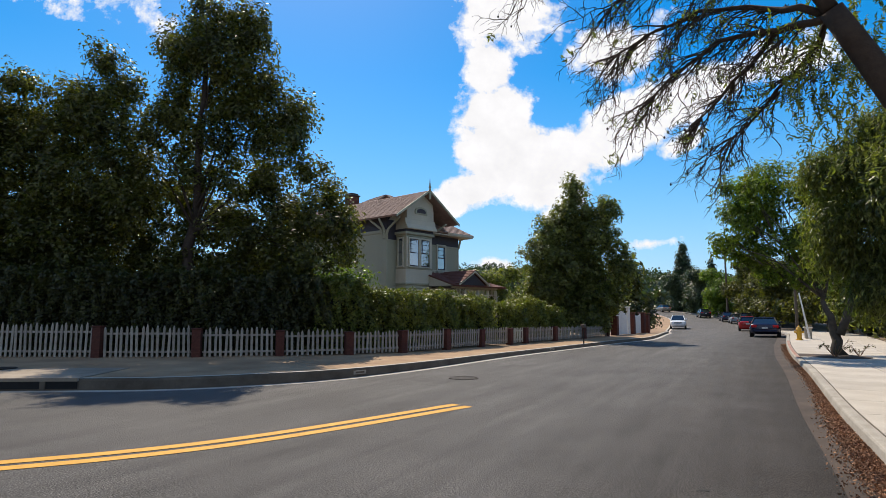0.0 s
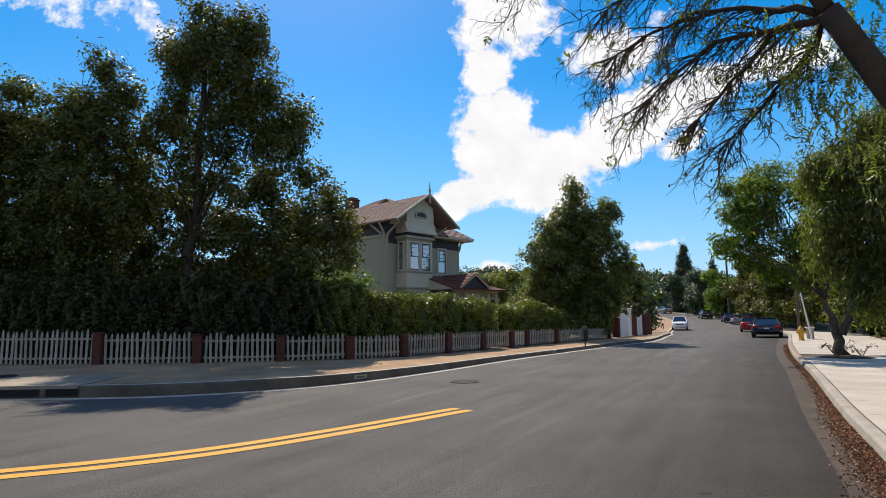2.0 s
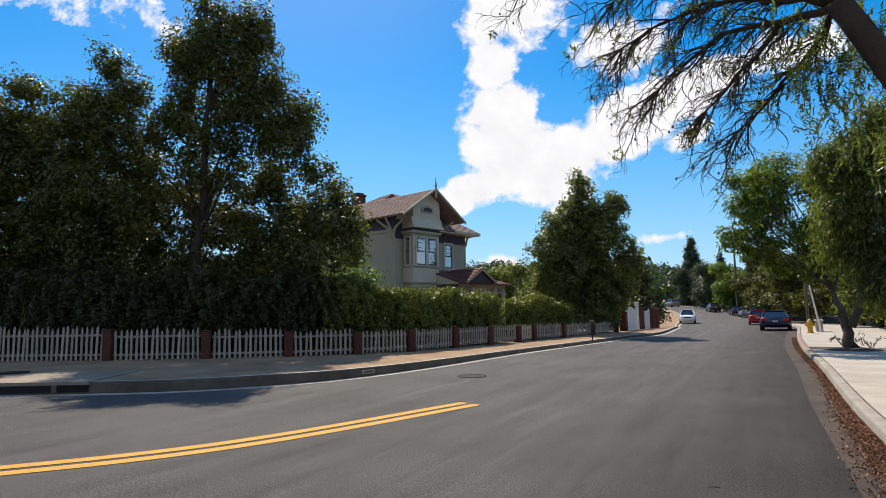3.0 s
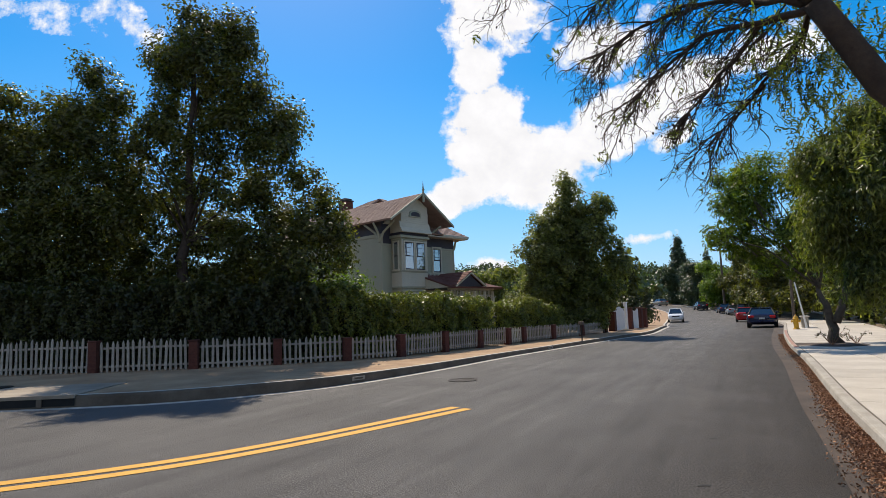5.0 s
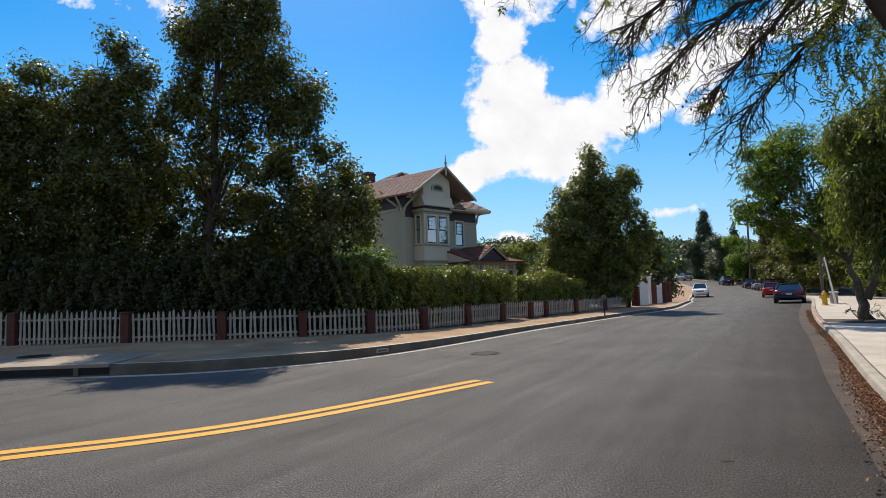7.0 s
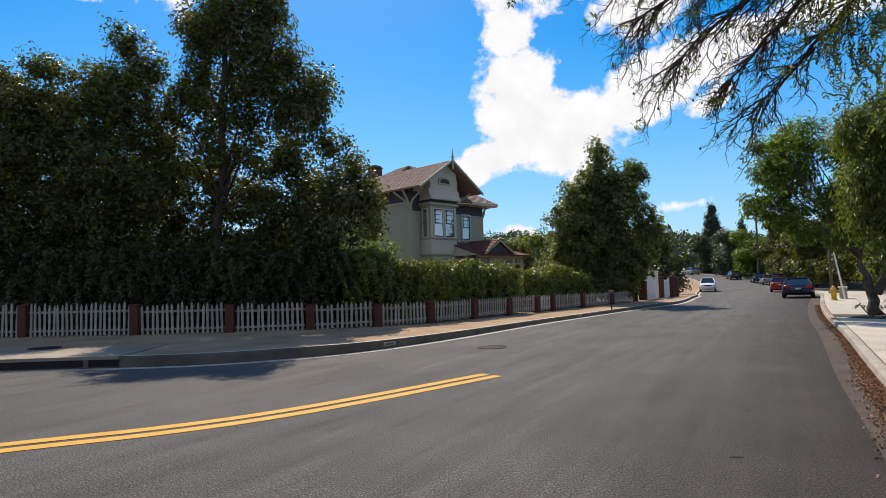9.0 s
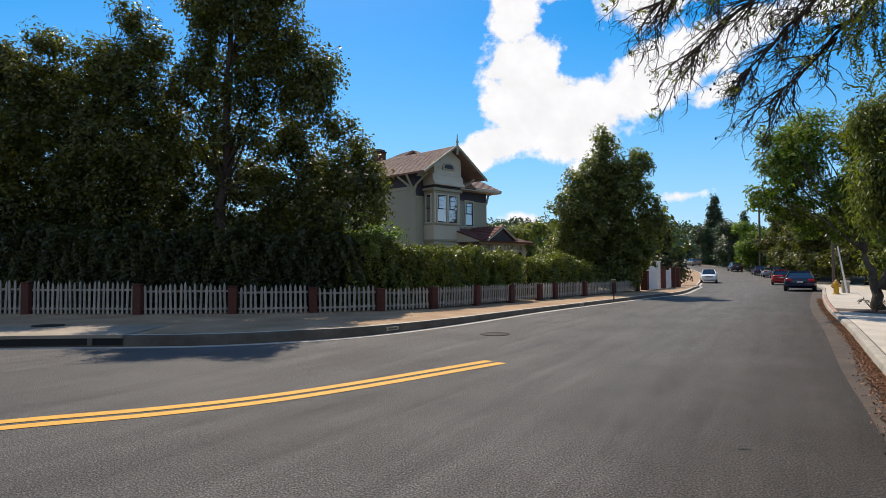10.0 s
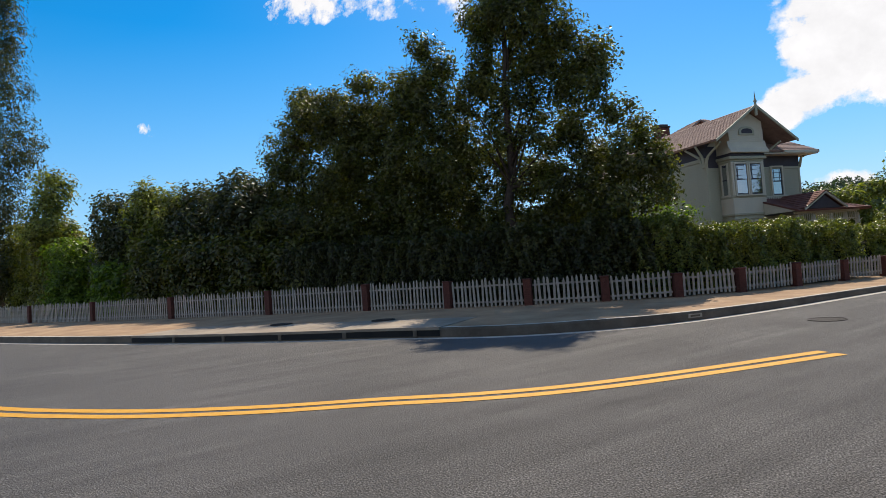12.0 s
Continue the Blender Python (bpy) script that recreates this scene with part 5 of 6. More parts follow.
def pole(x, y, h, r, lean, label, name="pole", arms=False, m="pole"):
    p = empty(name, pose(x, y, hgt(x, y) + 0.1, 0, lean, 0), label, "pole")
    part("shaft", lathe(bmesh.new(), [(r * 1.2, 0), (r, h * 0.5), (r * 0.75, h)], 9), m, p)
    if arms:
        for z in (h - 1.0, h - 2.2):
            part("crossarm", boxes((-1.2, 1.2, -0.07, 0.07, z, z + 0.14)), m, p)
            for k in (-1.0, -0.5, 0.5, 1.0):
                part("insulator", lathe(bmesh.new(), [(0.05, z + 0.14), (0.06, z + 0.22), (0.03, z + 0.3)], 6, k, 0), "dark", p)


pole(47.2, 98, 12.2, 0.17, 0, "tall wooden utility pole with crossarms", "utility_pole", True)
pole(19.9, 32.2, 2.6, 0.045, -10, "leaning pale grey post beside the hydrant", "leaning_post", False, "whitepaint")
pole(24.2, 40.5, 4.5, 0.09, 0, "bare grey wooden post under the trees", "post")


def low_sign(x, y):
    s = empty("bench", pose(x, y, 0.15, 0, 0, 62), "low pale concrete slab bench on the verge", "bench")
    part("seat", boxes((-0.45, 0.45, -0.22, 0.22, 0.56, 0.64), bevel=0.03), "slab", s)
    for k in (-0.3, 0.3):
        part("leg", boxes((k - 0.07, k + 0.07, -0.16, 0.16, 0, 0.56)), "kerb", s)


low_sign(20.3, 33.0)


# ---- white gates up the street ----
def arched_gate(x, y, ang, w, h, label, arch):
    g = empty("gate", pose(x, y, hgt(x, y) + 0.15, 0, 0, ang), label, "gate", "white gates")
    n = 7
    for k in range(n):
        x0, x1 = k * w / n + 0.006, (k + 1) * w / n - 0.006
        f = ((k + 0.5) / n - 0.5) * 2
        part("board", boxes((x0, x1, -0.02, 0.02, 0.05, h + (arch * (1 - f * f) if arch > 0 else -arch * f * f))), "whitepaint", g)
    for z in (0.3, h - 0.25):
        part("rail", boxes((0, w, 0.022, 0.06, z, z + 0.1)), "whitepaint", g)


def pillar(x, y, ang, h, label):
    p = empty("brick_pillar", pose(x, y, hgt(x, y) + 0.12, 0, 0, ang), label, "pillar", "gate pillars")
    prof = []
    for k in range(int(h / 0.08)):
        prof += [(0.28, k * 0.08), (0.28, k * 0.08 + 0.07), (0.27, k * 0.08 + 0.073)]
    bm = lathe(bmesh.new(), prof, 4)
    bmesh.ops.rotate(bm, verts=bm.verts, cent=(0, 0, 0), matrix=Matrix.Rotation(radians(45), 3, "Z"))
    part("shaft", bm, "brick", p)
    part("cap", boxes((-0.24, 0.24, -0.24, 0.24, h, h + 0.07), bevel=0.015), "brick", p)


ANG = 56.0
def gate_at(d):
    """A place d metres along the line of the gates."""
    return 10.75 + d * math.cos(radians(ANG)), 37.2 + d * math.sin(radians(ANG))


pillar(*gate_at(0.1), ANG, 1.35, "red brick gate pillar")
arched_gate(*gate_at(0.45), ANG, 2.2, 1.2, "tall white arched wooden gate", 0.35)
pillar(*gate_at(3.75), ANG, 1.45, "red brick gate pillar")
arched_gate(*gate_at(4.15), ANG, 1.7, 1.25, "white wooden drive gate with dipped top", -0.2)
pillar(*gate_at(6.25), ANG, 1.45, "red brick gate pillar")
pillar(*gate_at(7.35), ANG, 1.4, "red brick gate pillar")
white_post = empty("gate_post", pose(*gate_at(2.95), 0.15, 0, 0, ANG), "square white painted gate post", "post")
part("shaft", boxes((-0.16, 0.16, -0.09, 0.09, 0, 1.75), bevel=0.015), "whitepaint", white_post)
part("cap", boxes((-0.2, 0.2, -0.12, 0.12, 1.75, 1.83), bevel=0.02), "whitepaint", white_post)


M["redkerb"] = mat("faded_red_paint", (0.30, 0.12, 0.09), (0.40, 0.27, 0.21), 2.0, 0.85, 0.2, 40)
near = (KERB_R[:, 1] > 18.5) & (KERB_R[:, 1] < 31) & (KERB_R[:, 0] > 5)
ribbon("kerb_paint", offset(KERB_R, -0.055)[near], offset(KERB_R, -0.16)[near], (ZR + STEP_R + 0.004)[near], (ZR + STEP_R + 0.004)[near], "redkerb", label="faded red paint on the kerb", category="road marking")


# ---- storm drain and covers ----
def storm_drain():
    seg = [i for i in range(len(KERB_L)) if -18.6 < KERB_L[i, 0] < -7.0]
    line = KERB_L[seg]
    z = (ZL + STEP_L)[seg]
    d = empty("storm_drain", pose(float(line[0, 0]), float(line[0, 1]), 0), "concrete storm drain inlet with a long dark slot", "storm drain")
    off = np.array((line[0, 0], line[0, 1]))
    a, b = offset(line, -0.03), offset(line, 2.2)
    for o in (a, b):
        o[:, :2] -= off
    verts, faces = [], []
    for i in range(len(line)):
        verts += [(*a[i, :2], z[i] - 0.05), (*a[i, :2], z[i] + 0.02), (*b[i, :2], z[i] + 0.022), (*b[i, :2], z[i] - 0.02)]
    for i in range(len(line) - 1):
        for k in range(3):
            faces.append((4 * i + k, 4 * i + k + 1, 4 * i + 5 + k, 4 * i + 4 + k))
    n = 4 * len(line)
    faces += [(0, 3, 2, 1), (n - 4, n - 3, n - 2, n - 1)]
    mesh_ob("top_slab", verts, faces, "drain_slab", d)
    # flat dark sheet on the kerb face, standing for the opening's shade
    c = offset(line, -0.012)
    c[:, :2] -= off
    verts, faces = [], []
    for i in range(len(line)):
        verts += [(*c[i, :2], z[i] - 0.20), (*c[i, :2], z[i] - 0.048)]
    for i in range(len(line) - 1):
        faces.append((2 * i, 2 * i + 1, 2 * i + 3, 2 * i + 2))
    mesh_ob("slot", verts, faces, "dark", d)
    for i in range(3, len(line), 3):
        p = c[i]
        t = c[i] - c[i - 1]
        o = part("divider", boxes((-0.05, 0.05, -0.03, 0.03, -0.21, -0.05)), "shade_kerb", d)
        o.matrix_local = pose(p[0], p[1], float(z[i]), 0, 0, math.degrees(math.atan2(t[1], t[0])))


storm_drain()


def cover(x, y, z, r, label, material="iron"):
    c = empty("manhole_cover", pose(x, y, z), label, "manhole cover")
    part("rim", lathe(bmesh.new(), [(r, -0.01), (r, 0.008), (r * 0.93, 0.010), (r * 0.92, 0.004)], 28), material, c)
    if material != "iron":
        return
    part("plate", lathe(bmesh.new(), [(r * 0.92, -0.01), (r * 0.92, 0.004), (0.02, 0.005)], 28), material, c)
    bm = bmesh.new()
    for k in range(-4, 5):
        w = math.sqrt(max(0.0, 0.8 - (k / 5) ** 2)) * r
        box(bm, -w, w, k * r / 5 - r * 0.05, k * r / 5 + r * 0.05, 0.004, 0.011)
    part("tread", bm, material, c)


slab_z = float((ZL + STEP_L)[np.argmin(abs(KERB_L[:, 0] + 12))]) + 0.036
cover(-10.55, 14.2, slab_z, 0.36, "round rusty iron manhole cover in the drain slab")
cover(-14.2, 13.7, slab_z, 0.36, "round rusty iron manhole cover in the drain slab")
cover(0.5, 14.6, 0.002, 0.36, "worn manhole cover flush with the asphalt", "asphalt")


def kerb_mark(x):
    """A small blank painted plate on the kerb face."""
    i = int(np.argmin(abs(KERB_L[:200, 0] - x)))
    t = KERB_L[i + 1] - KERB_L[i - 1]
    ang = math.degrees(math.atan2(t[1], t[0]))
    k = empty("kerb_plate", pose(float(KERB_L[i, 0]), float(KERB_L[i, 1]), float(STEP_L[i]) * 0.5 + 0.01, 0, 0, ang), "small blank white painted plate on the kerb", "kerb plate", "kerb plates")
    part("plate", boxes((-0.2, 0.2, -0.012, 0.004, -0.045, 0.045)), "kerb", k)
    part("bar", boxes((-0.14, 0.14, -0.015, -0.011, -0.02, 0.02)), "shade_kerb", k)


kerb_mark(-2.2)
kerb_mark(4.4)


def scuff(x, y, w, d, seed):
    rng = random.Random(seed)
    pts = [(x + w * math.cos(a) * rng.uniform(0.15, 1), y + d * math.sin(a) * rng.uniform(0.3, 1), 0.005) for a in np.linspace(0, 2 * math.pi, 14, endpoint=False)]
    tagged(mesh_ob("asphalt_patch", pts, [tuple(range(14))], "dark"), "dark worn patch in the asphalt", "road patch", "", "structure")


scuff(3.3, 7.35, 0.10, 0.05, 1)
scuff(2.35, 5.5, 0.09, 0.04, 2)


def litter():
    """Fallen brown leaves along the right gutter."""
    rng = np.random.default_rng(5)
    sel = [i for i in range(len(KERB_R)) if KERB_R[i, 1] > -4 and KERB_R[i, 0] > -3 and KERB_R[i, 1] < 30]
    seg = KERB_R[sel]
    s = np.r_[0, np.cumsum(np.hypot(*np.diff(seg[:, :2], axis=0).T))]
    n = 52000
    t = rng.uniform(0, 1, n) ** 1.6 * s[-1]
    w = np.abs(rng.normal(0, 0.21, n)) * np.clip(1.6 - t / 14, 0.35, 1.4)
    edge = offset(seg, 1.0)
    p = np.stack([np.interp(t, s, seg[:, k]) + (np.interp(t, s, edge[:, k]) - np.interp(t, s, seg[:, k])) * w for k in (0, 1)], 1)
    pts = np.c_[p, rng.uniform(0.012, 0.03, n)][w < 0.62]
    tagged(leaf_mesh("leaf_litter", pts, 0.034, "litter", None, 5, 0.6), "dry brown leaf litter in the gutter", "leaf litter", "", "stuff")


litter()


# ---- overhanging tree: a thick limb and hanging twigs ----
def overhang():
    rng = np.random.default_rng(12)
    o = Vector((6.1, 3.4, 0.15))
    root = empty("overhanging_tree", pose(*o), "leaning pepper tree with bare hanging twigs over the street", "tree")
    lines = [
        [(6.1, 3.4, 0.12), (5.76, 3.68, 1.7), (5.0, 4.4, 2.9), (4.32, 5.1, 3.35), (3.95, 5.24, 3.96), (3.68, 5.3, 4.45)],
        [(3.68, 5.3, 4.45), (3.53, 5.5, 4.92), (3.05, 5.9, 5.57), (2.27, 6.2, 5.94), (1.44, 6.5, 5.84), (1.05, 6.6, 5.49)],
        [(3.73, 5.3, 4.42), (3.37, 5.6, 4.41), (3.02, 5.9, 4.47), (2.71, 6.1, 4.3), (2.47, 6.3, 4.1), (2.21, 6.4, 3.86)],
        [(3.37, 5.65, 4.42), (3.22, 6.0, 4.17), (3.07, 6.2, 3.98), (2.86, 6.3, 3.74), (2.71, 6.4, 3.42)],
        [(3.66, 5.4, 4.46), (3.22, 6.0, 4.83), (2.75, 6.3, 4.91), (2.23, 6.5, 4.7), (1.89, 6.6, 4.48)],
        [(3.71, 5.35, 4.42), (3.80, 5.8, 4.24), (3.61, 6.1, 3.95), (3.33, 6.3, 3.66), (3.05, 6.4, 3.35)],
    ]
    lines.append([(3.5, 5.55, 4.95), (2.76, 6.0, 5.13), (2.1, 6.4, 5.19), (1.79, 6.5, 4.92)])
    girth = [(0.24, 0.105), (0.075, 0.012), (0.045, 0.008), (0.030, 0.007), (0.040, 0.007), (0.034, 0.007), (0.034, 0.007)]
    lines = [[Vector(p) for p in spline(line, 0.16)] for line in lines]
    for k, (line, (r0, r1)) in enumerate(zip(lines, girth)):
        n = len(line)
        bend = [p + Vector(rng.normal(size=3)) * (0.020 if k else 0.014) * (0 < i < n - 1) for i, p in enumerate(line)]
        part("limb" if k else "trunk", tube(bmesh.new(), [p - o for p in bend], [r0 + (r1 - r0) * (i / (n - 1)) ** (0.8 if k else 1) for i in range(n)], 8 if k else 14), "twig", root, smooth=True)
    twigs, tips = bmesh.new(), []

    def grow(p, d, length, r, depth):
        """A twig that arches over and hangs, with thinner ones off it."""
        pts, radii, n = [p], [r], 7
        for k in range(n):
            d = (d + Vector(rng.normal(size=3)) * 0.22 + Vector((-0.05, 0.02, -0.13))).normalized()
            p = p + d * (length / n)
            pts.append(p)
            radii.append(max(0.0016, r * (1 - 0.8 * (k + 1) / n)))
            if depth < 2 and k and rng.random() < (0.62 if depth else 0.7):
                side = (d + Vector(rng.normal(size=3)) * 0.8).normalized()
                grow(p, side, length * rng.uniform(0.35, 0.6), max(0.0024, r * 0.55), depth + 1)
        tube(twigs, [q - o for q in pts], radii, 4)
        tips.append((pts[-1], pts[-3]))

    for line, count, reach in zip(lines[1:], (26, 36, 28, 44, 34, 30), (0.75, 0.6, 0.5, 0.62, 0.52, 0.62)):
        for k in range(count):
            i = min(len(line) - 2, int(len(line) * (0.12 + 0.88 * (k + rng.random()) / count)))
            d = (line[i + 1] - line[i]).normalized() + Vector((rng.uniform(-0.8, 0.5), rng.uniform(-0.5, 0.6), rng.uniform(-0.9, 0.35)))
            grow(line[i], d.normalized(), reach * rng.uniform(0.5, 1.15), 0.0105, 0)
    tagged(part("twig_mass", twigs, "twig", root), "thin dark bare twigs", kind="stuff")
    pods = bmesh.new()
    pts = []
    for tip, prev in tips:
        q = rng.random()
        if q < 0.035:
            c = tip - o
            lathe(pods, [(0.003, c.z - 0.018), (0.009, c.z - 0.012), (0.012, c.z), (0.007, c.z + 0.011), (0.002, c.z + 0.016)], 7, c.x, c.y)
        elif q < 0.07:
            for _ in range(rng.integers(6, 15)):
                pts.append(np.array(tip.lerp(prev, rng.random())) + rng.normal(size=3) * 0.03)
    tagged(part("pod_mass", pods, "dark", root), "small dark hanging seed pods", kind="stuff")
    # greener pinnate sprays beside the trunk
    for cx, cy, cz in ((3.47, 5.6, 4.28), (3.7, 5.6, 4.38), (3.77, 5.6, 4.0), (3.54, 5.6, 3.87), (3.86, 5.6, 3.72), (4.0, 5.6, 3.51), (4.15, 5.6, 3.96), (3.78, 5.6, 3.46), (3.32, 5.6, 4.4), (4.13, 5.6, 3.25), (4.01, 5.6, 4.23), (4.3, 5.7, 4.3), (4.25, 5.6, 4.5), (4.05, 5.6, 4.62), (4.4, 5.6, 4.15), (3.9, 5.8, 4.8)):
        for _ in range(10):
            c = np.array((cx, cy, cz)) + rng.normal(size=3) * 0.15
            way = np.array((rng.normal() * 0.4, rng.normal() * 0.4, -1.0))
            way /= np.linalg.norm(way)
            side = np.cross(way, rng.normal(size=3))
            side /= np.linalg.norm(side)
            for k in range(12):
                for sgn in (-1, 1):
                    pts.append(c + way * 0.030 * k + side * sgn * 0.034 * (1 - 0.05 * k))
    leaf_mesh("crown", np.array(pts) - np.array(o), 0.066, "leaf_droop", root, 9, 0.28, 0.6)


overhang()

# ---- trees and planting further off ----
FAR = [
    # x, y, height, radius, leaf, label
    (5.0, 60, 6.2, 2.6, "leaf_mid", "green garden tree behind the house"), (9.0, 62, 5.2, 2.2, "leaf_mid", "green garden tree behind the house"), (2.5, 57, 5.0, 2.0, "leaf_mid", "green garden tree behind the house"),
    (18.2, 54, 2.6, 1.0, "leaf_olive", "dark shrub beside the drive"), (17.4, 60, 3.8, 1.5, "leaf_far", "garden tree beside the drive"), (19.2, 66, 3.6, 1.8, "leaf_olive", "garden tree beside the drive"),
    (20.6, 72, 4.2, 2.0, "leaf_far", "garden tree up the street"), (24, 84, 4.6, 2.2, "leaf_olive", "garden tree up the street"), (27, 98, 5.6, 2.6, "leaf_far", "tree up the street"),
    (36.0, 59, 8.2, 3.4, "leaf_dark", "dark shade tree over the parked cars"), (39.5, 66, 8.6, 3.4, "leaf_dark", "dark shade tree over the parked cars"), (41.5, 72.5, 8.8, 3.2, "leaf_dark", "dark shade tree over the parked cars"), (44.6, 78, 9.2, 3.6, "leaf_dark", "dark shade tree over the parked cars"), (47, 86, 9.6, 3.8, "leaf_dark", "dark shade tree over the parked cars"), (33.8, 52, 7.6, 3.0, "leaf_dark", "dark shade tree over the parked cars"), (49.6, 95, 10.2, 4.0, "leaf_dark", "dark shade tree over the parked cars"),
    (31.0, 45, 6.4, 2.7, "leaf_dark", "dark shade tree over the parked cars"), (28, 39, 6.0, 2.5, "leaf_mid", "leafy tree on the verge"), (25.5, 33, 5.4, 2.3, "leaf_mid", "leafy tree on the verge"), (22.5, 28, 5.4, 2.1, "leaf_olive", "leafy tree on the verge"),
    (50.5, 106, 9.6, 3.8, "leaf_bright", "green tree up the street"), (52.5, 118, 10.2, 4.0, "leaf_far", "green tree up the street"), (53, 131, 10.4, 4.0, "leaf_far", "green tree up the street"), (58, 112, 11.6, 4.4, "leaf_dark", "dark tree up the street"),
]
for k, (x, y, h, r, leaf, label) in enumerate(FAR):
    rr = random.Random(100 + k)
    lobes = [(x, y, h * 0.55, r * 0.8, r * 0.8, h * 0.26), (x + rr.uniform(-0.3, 0.3) * r, y, h * 0.3, r * 0.9, r * 0.9, h * 0.2)]
    for q in range(5):
        a, s = rr.uniform(0, 6.28), rr.uniform(0.35, 0.6)
        lobes.append((x + math.cos(a) * r * 0.75, y + math.sin(a) * r * 0.6, h * rr.uniform(0.45, 0.9), r * s, r * s, h * 0.11))
    tree("tree", (x, y, hgt(x, y)), lobes, leaf, label, trunk=0.16, per=(20, 36), size=0.34, clump=0.5, seed=60 + k, shell=0.3)

tree("shrub", (15.9, 45.6, hgt(15.9, 45.6)), [(15.9, 45.6, 1.5, 0.35, 0.35, 0.9), (15.9, 45.6, 2.5, 0.22, 0.22, 0.6)], "leaf_olive", "slim upright olive shrub beside the gates", "shrub", trunk=0.06, per=(40, 30), size=0.2, clump=0.2, seed=91)


def conifer(x, y, z, h, r, label, seed, leaf="leaf_far"):
    lobes = [(x, y, z + h * f, r * (1.05 - f) + 0.25, r * (1.05 - f) + 0.25, h * 0.11) for f in np.linspace(0.25, 0.95, 9)]
    tree("conifer", (x, y, z), lobes, leaf, label, "conifer", trunk=0.3, per=(10, 26), size=0.7, clump=0.8, seed=seed, top=(x, y, z + h * 0.95))


conifer(75.7, 185, 1.7, 21.0, 5.6, "tall dark conifer on the skyline", 91)
conifer(79.2, 173, 1.7, 15.0, 2.4, "slender dark conifer on the skyline", 92)
conifer(18.3, 57.5, 0.2, 6.0, 0.5, "narrow dark cypress beside the garden tree", 93, "leaf_dark")


def palm(x, y, h):
    p = empty("palm_tree", pose(x, y, 0.5), "far palm tree with a ragged crown", "palm tree")
    part("trunk", tube(bmesh.new(), [(0, 0, 0), (0.1, 0, h * 0.5), (0, 0, h)], [0.2, 0.15, 0.13], 7), "bark", p)
    rng = np.random.default_rng(3)
    pts = []
    for k in range(26):
        a, e = rng.uniform(0, 2 * math.pi), rng.uniform(-0.5, 1.0)
        for t in np.linspace(0.1, 1, 12):
            pts.append((math.cos(a) * t * 1.3, math.sin(a) * t * 1.3, h + e * t - 1.0 * t * t))
    leaf_mesh("crown", np.array(pts), 0.4, "leaf_dark", p, 3, 0.25, 0.8)


palm(9.5, 74.5, 6.2)


def woods():
    """Distant tree cover on the hill slopes."""
    rng = np.random.default_rng(8)
    pts = []
    for k in range(1500):
        y = 150 + 470 * rng.random() ** 1.6
        x = y * rng.uniform(-0.95, 1.0)
        if abs(x - 40) < 9 and y < 165:
            continue
        far = max(0.0, y - 190)
        z = hgt(x, y) - 0.25 + (min(46.0, far * 0.085) * (1 + 0.25 * math.sin(x * 0.011 + 1.0)) if far else 0)
        r = rng.uniform(2.5, 5.0)
        c = np.array((x, y, z + r * 0.8))
        d = rng.normal(size=(130, 3))
        d /= np.linalg.norm(d, axis=1)[:, None]
        pts.append(c + d * r * rng.uniform(0.7, 1.08, (130, 1)) * (1, 1, rng.uniform(0.9, 1.5)))
    tagged(leaf_mesh("distant_woods", np.concatenate(pts), 1.5, "leaf_far", None, 8, 0.7), "hazy green woods on the far hills", "woods", "", "stuff")


woods()

# hedge along the back of the right pavement; its unseen end blocks sky light
back = offset(KERB_R, -5.0)
back = back[(KERB_R[:, 0] > -40) & (KERB_R[:, 1] < 46)]
hedge("hedge", back[::-1], 1.6, [2.3, 2.5, 2.9, 2.6, 2.8, 2.6, 2.7, 2.8], "leaf_olive", "overgrown olive green hedge along the pavement", 41, dens=240, size=0.14, base=0.15)
# trees added out of view to block low sky light and deepen shade
for k, (x, y, h) in enumerate(((9.5, -2.5, 9.0), (4.5, -9.5, 9.5), (-2.5, -13.5, 9.0), (-10.5, -15.5, 9.5), (-19, -15.5, 9.0), (12.5, 4.0, 8.0))):
    tree("tree", (x, y, 0.15), [(x, y, h * 0.5, 2.6, 2.6, h * 0.26), (x - 1.4, y + 0.6, h * 0.7, 1.9, 1.9, h * 0.2), (x + 1.4, y - 0.5, h * 0.74, 1.9, 1.9, h * 0.22), (x, y, h * 0.9, 1.3, 1.3, h * 0.14)], "leaf_olive", "added unseen tree that blocks low sky light", trunk=0.2, per=(16, 40), size=0.36, clump=0.6, seed=210 + k, shell=0.3)
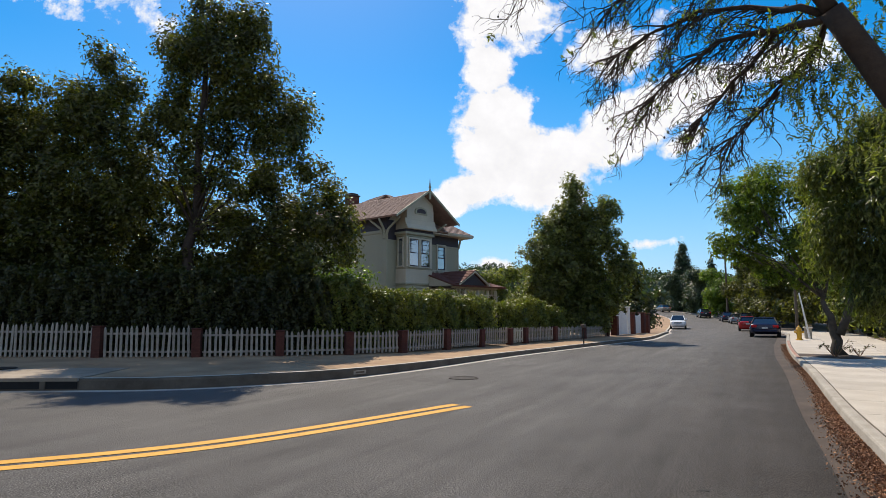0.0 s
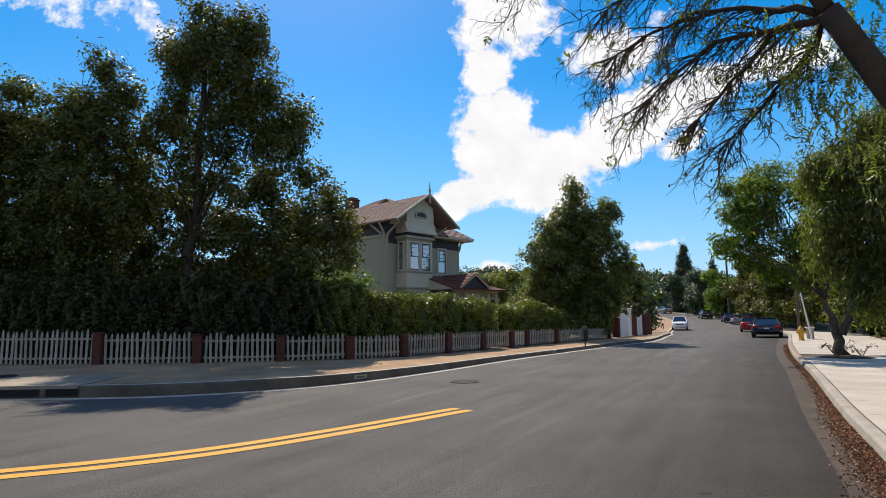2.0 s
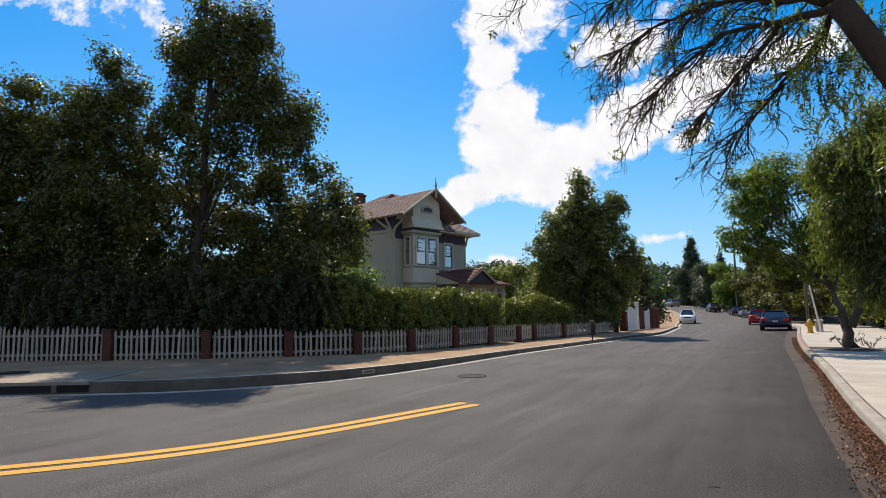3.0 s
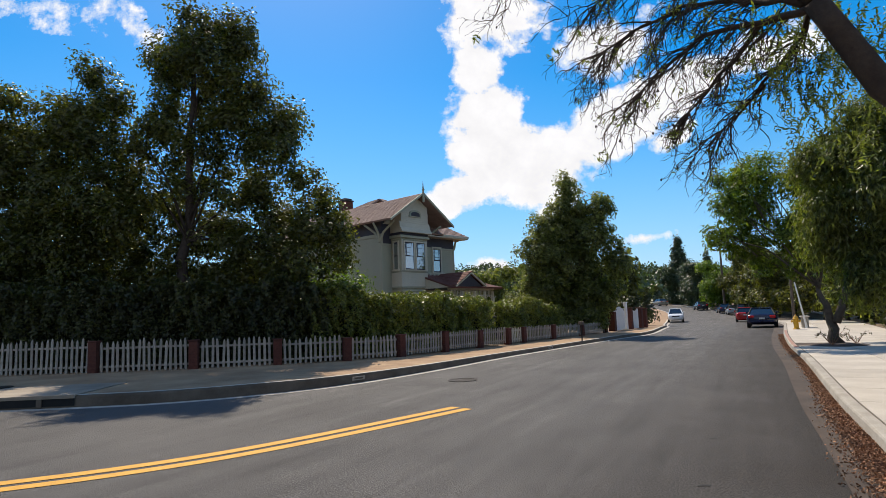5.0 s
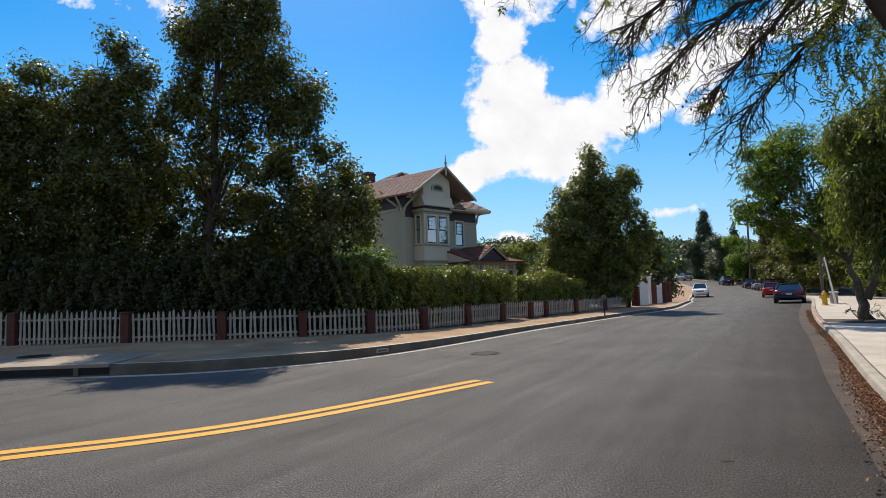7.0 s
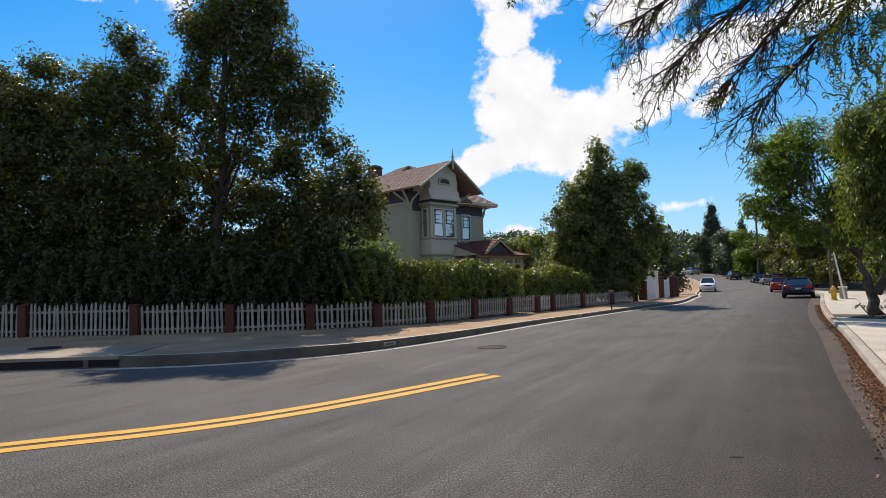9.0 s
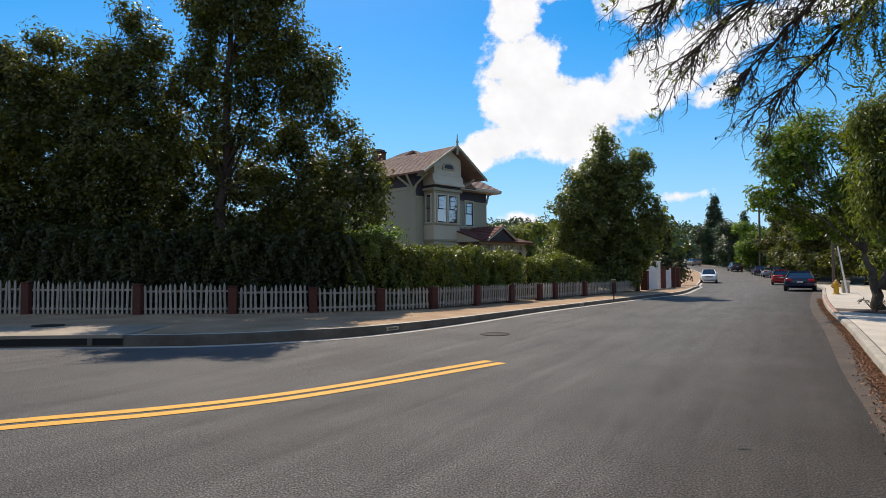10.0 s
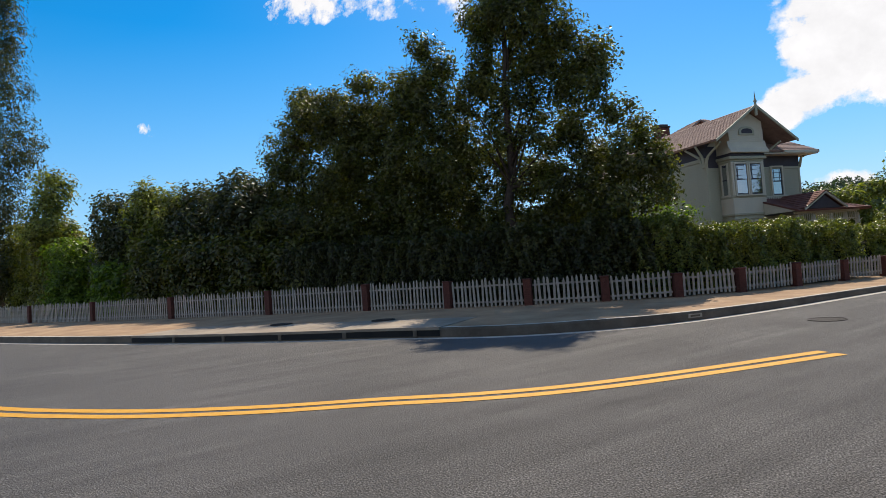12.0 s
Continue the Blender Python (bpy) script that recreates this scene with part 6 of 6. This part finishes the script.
far_back = offset(KERB_R, -6.2)
far_back = far_back[(KERB_R[:, 1] > 45) & (KERB_R[:, 1] < 112)]
hedge("hedge", far_back[::-1], 1.8, [3.2, 2.8, 3.3, 2.7, 3.0], "leaf_dark", "dark overgrown hedge behind the parked cars", 42, dens=90, size=0.3, base=0.3)
# dry weeds at the foot of the street tree
def weed(x, y, seed, n, reach):
    rng = random.Random(seed)
    w = empty("weed", pose(x, y, 0.15), "dry arching weeds at the foot of the street tree", "weed", "weeds at the tree")
    tips = []
    for _ in range(n):
        a, r = rng.uniform(0, 6.28), reach * rng.uniform(0.5, 1.0)
        top = Vector((math.cos(a) * r * 0.6, math.sin(a) * r * 0.6, r * rng.uniform(0.7, 1.1)))
        end = Vector((math.cos(a) * r, math.sin(a) * r, top.z * rng.uniform(0.6, 1.0)))
        part("stem", tube(bmesh.new(), [(0, 0, 0), top * 0.55, top, end], [0.008, 0.007, 0.005, 0.003], 4), "litter", w)
        tips += [np.array(top.lerp(end, rng.random())) + np.array([rng.gauss(0, 0.03) for _ in range(3)]) for _ in range(9)]
    leaf_mesh("leaves", np.array(tips), 0.07, "leaf_olive", w, seed, 0.35)


weed(12.5, 19.0, 3, 12, 0.6)
weed(13.5, 19.3, 4, 10, 0.5)
pit = empty("tree_pit", pose(12.95, 19.4, 0.12), "dark soil mound round the street tree", "tree pit")
part("soil", lathe(bmesh.new(), [(0.95, -0.02), (0.85, 0.045), (0.5, 0.085), (0.15, 0.11)], 16), "gutter", pit, smooth=True)


def white_fence(x, y, ang, n):
    f = empty("board_fence", pose(x, y, hgt(x, y) + 0.15, 0, 0, ang), "white painted board fence beside the parked cars", "fence")
    for k in range(n):
        part("board", boxes((k * 0.3, k * 0.3 + 0.285, -0.02, 0.02, 0.05, 1.65 + 0.05 * (k % 2))), "whitepaint", f)
    for z in (0.4, 1.3):
        part("rail", boxes((0, n * 0.3, 0.022, 0.07, z, z + 0.1)), "whitepaint", f)


white_fence(50.6, 108.5, -12, 9)
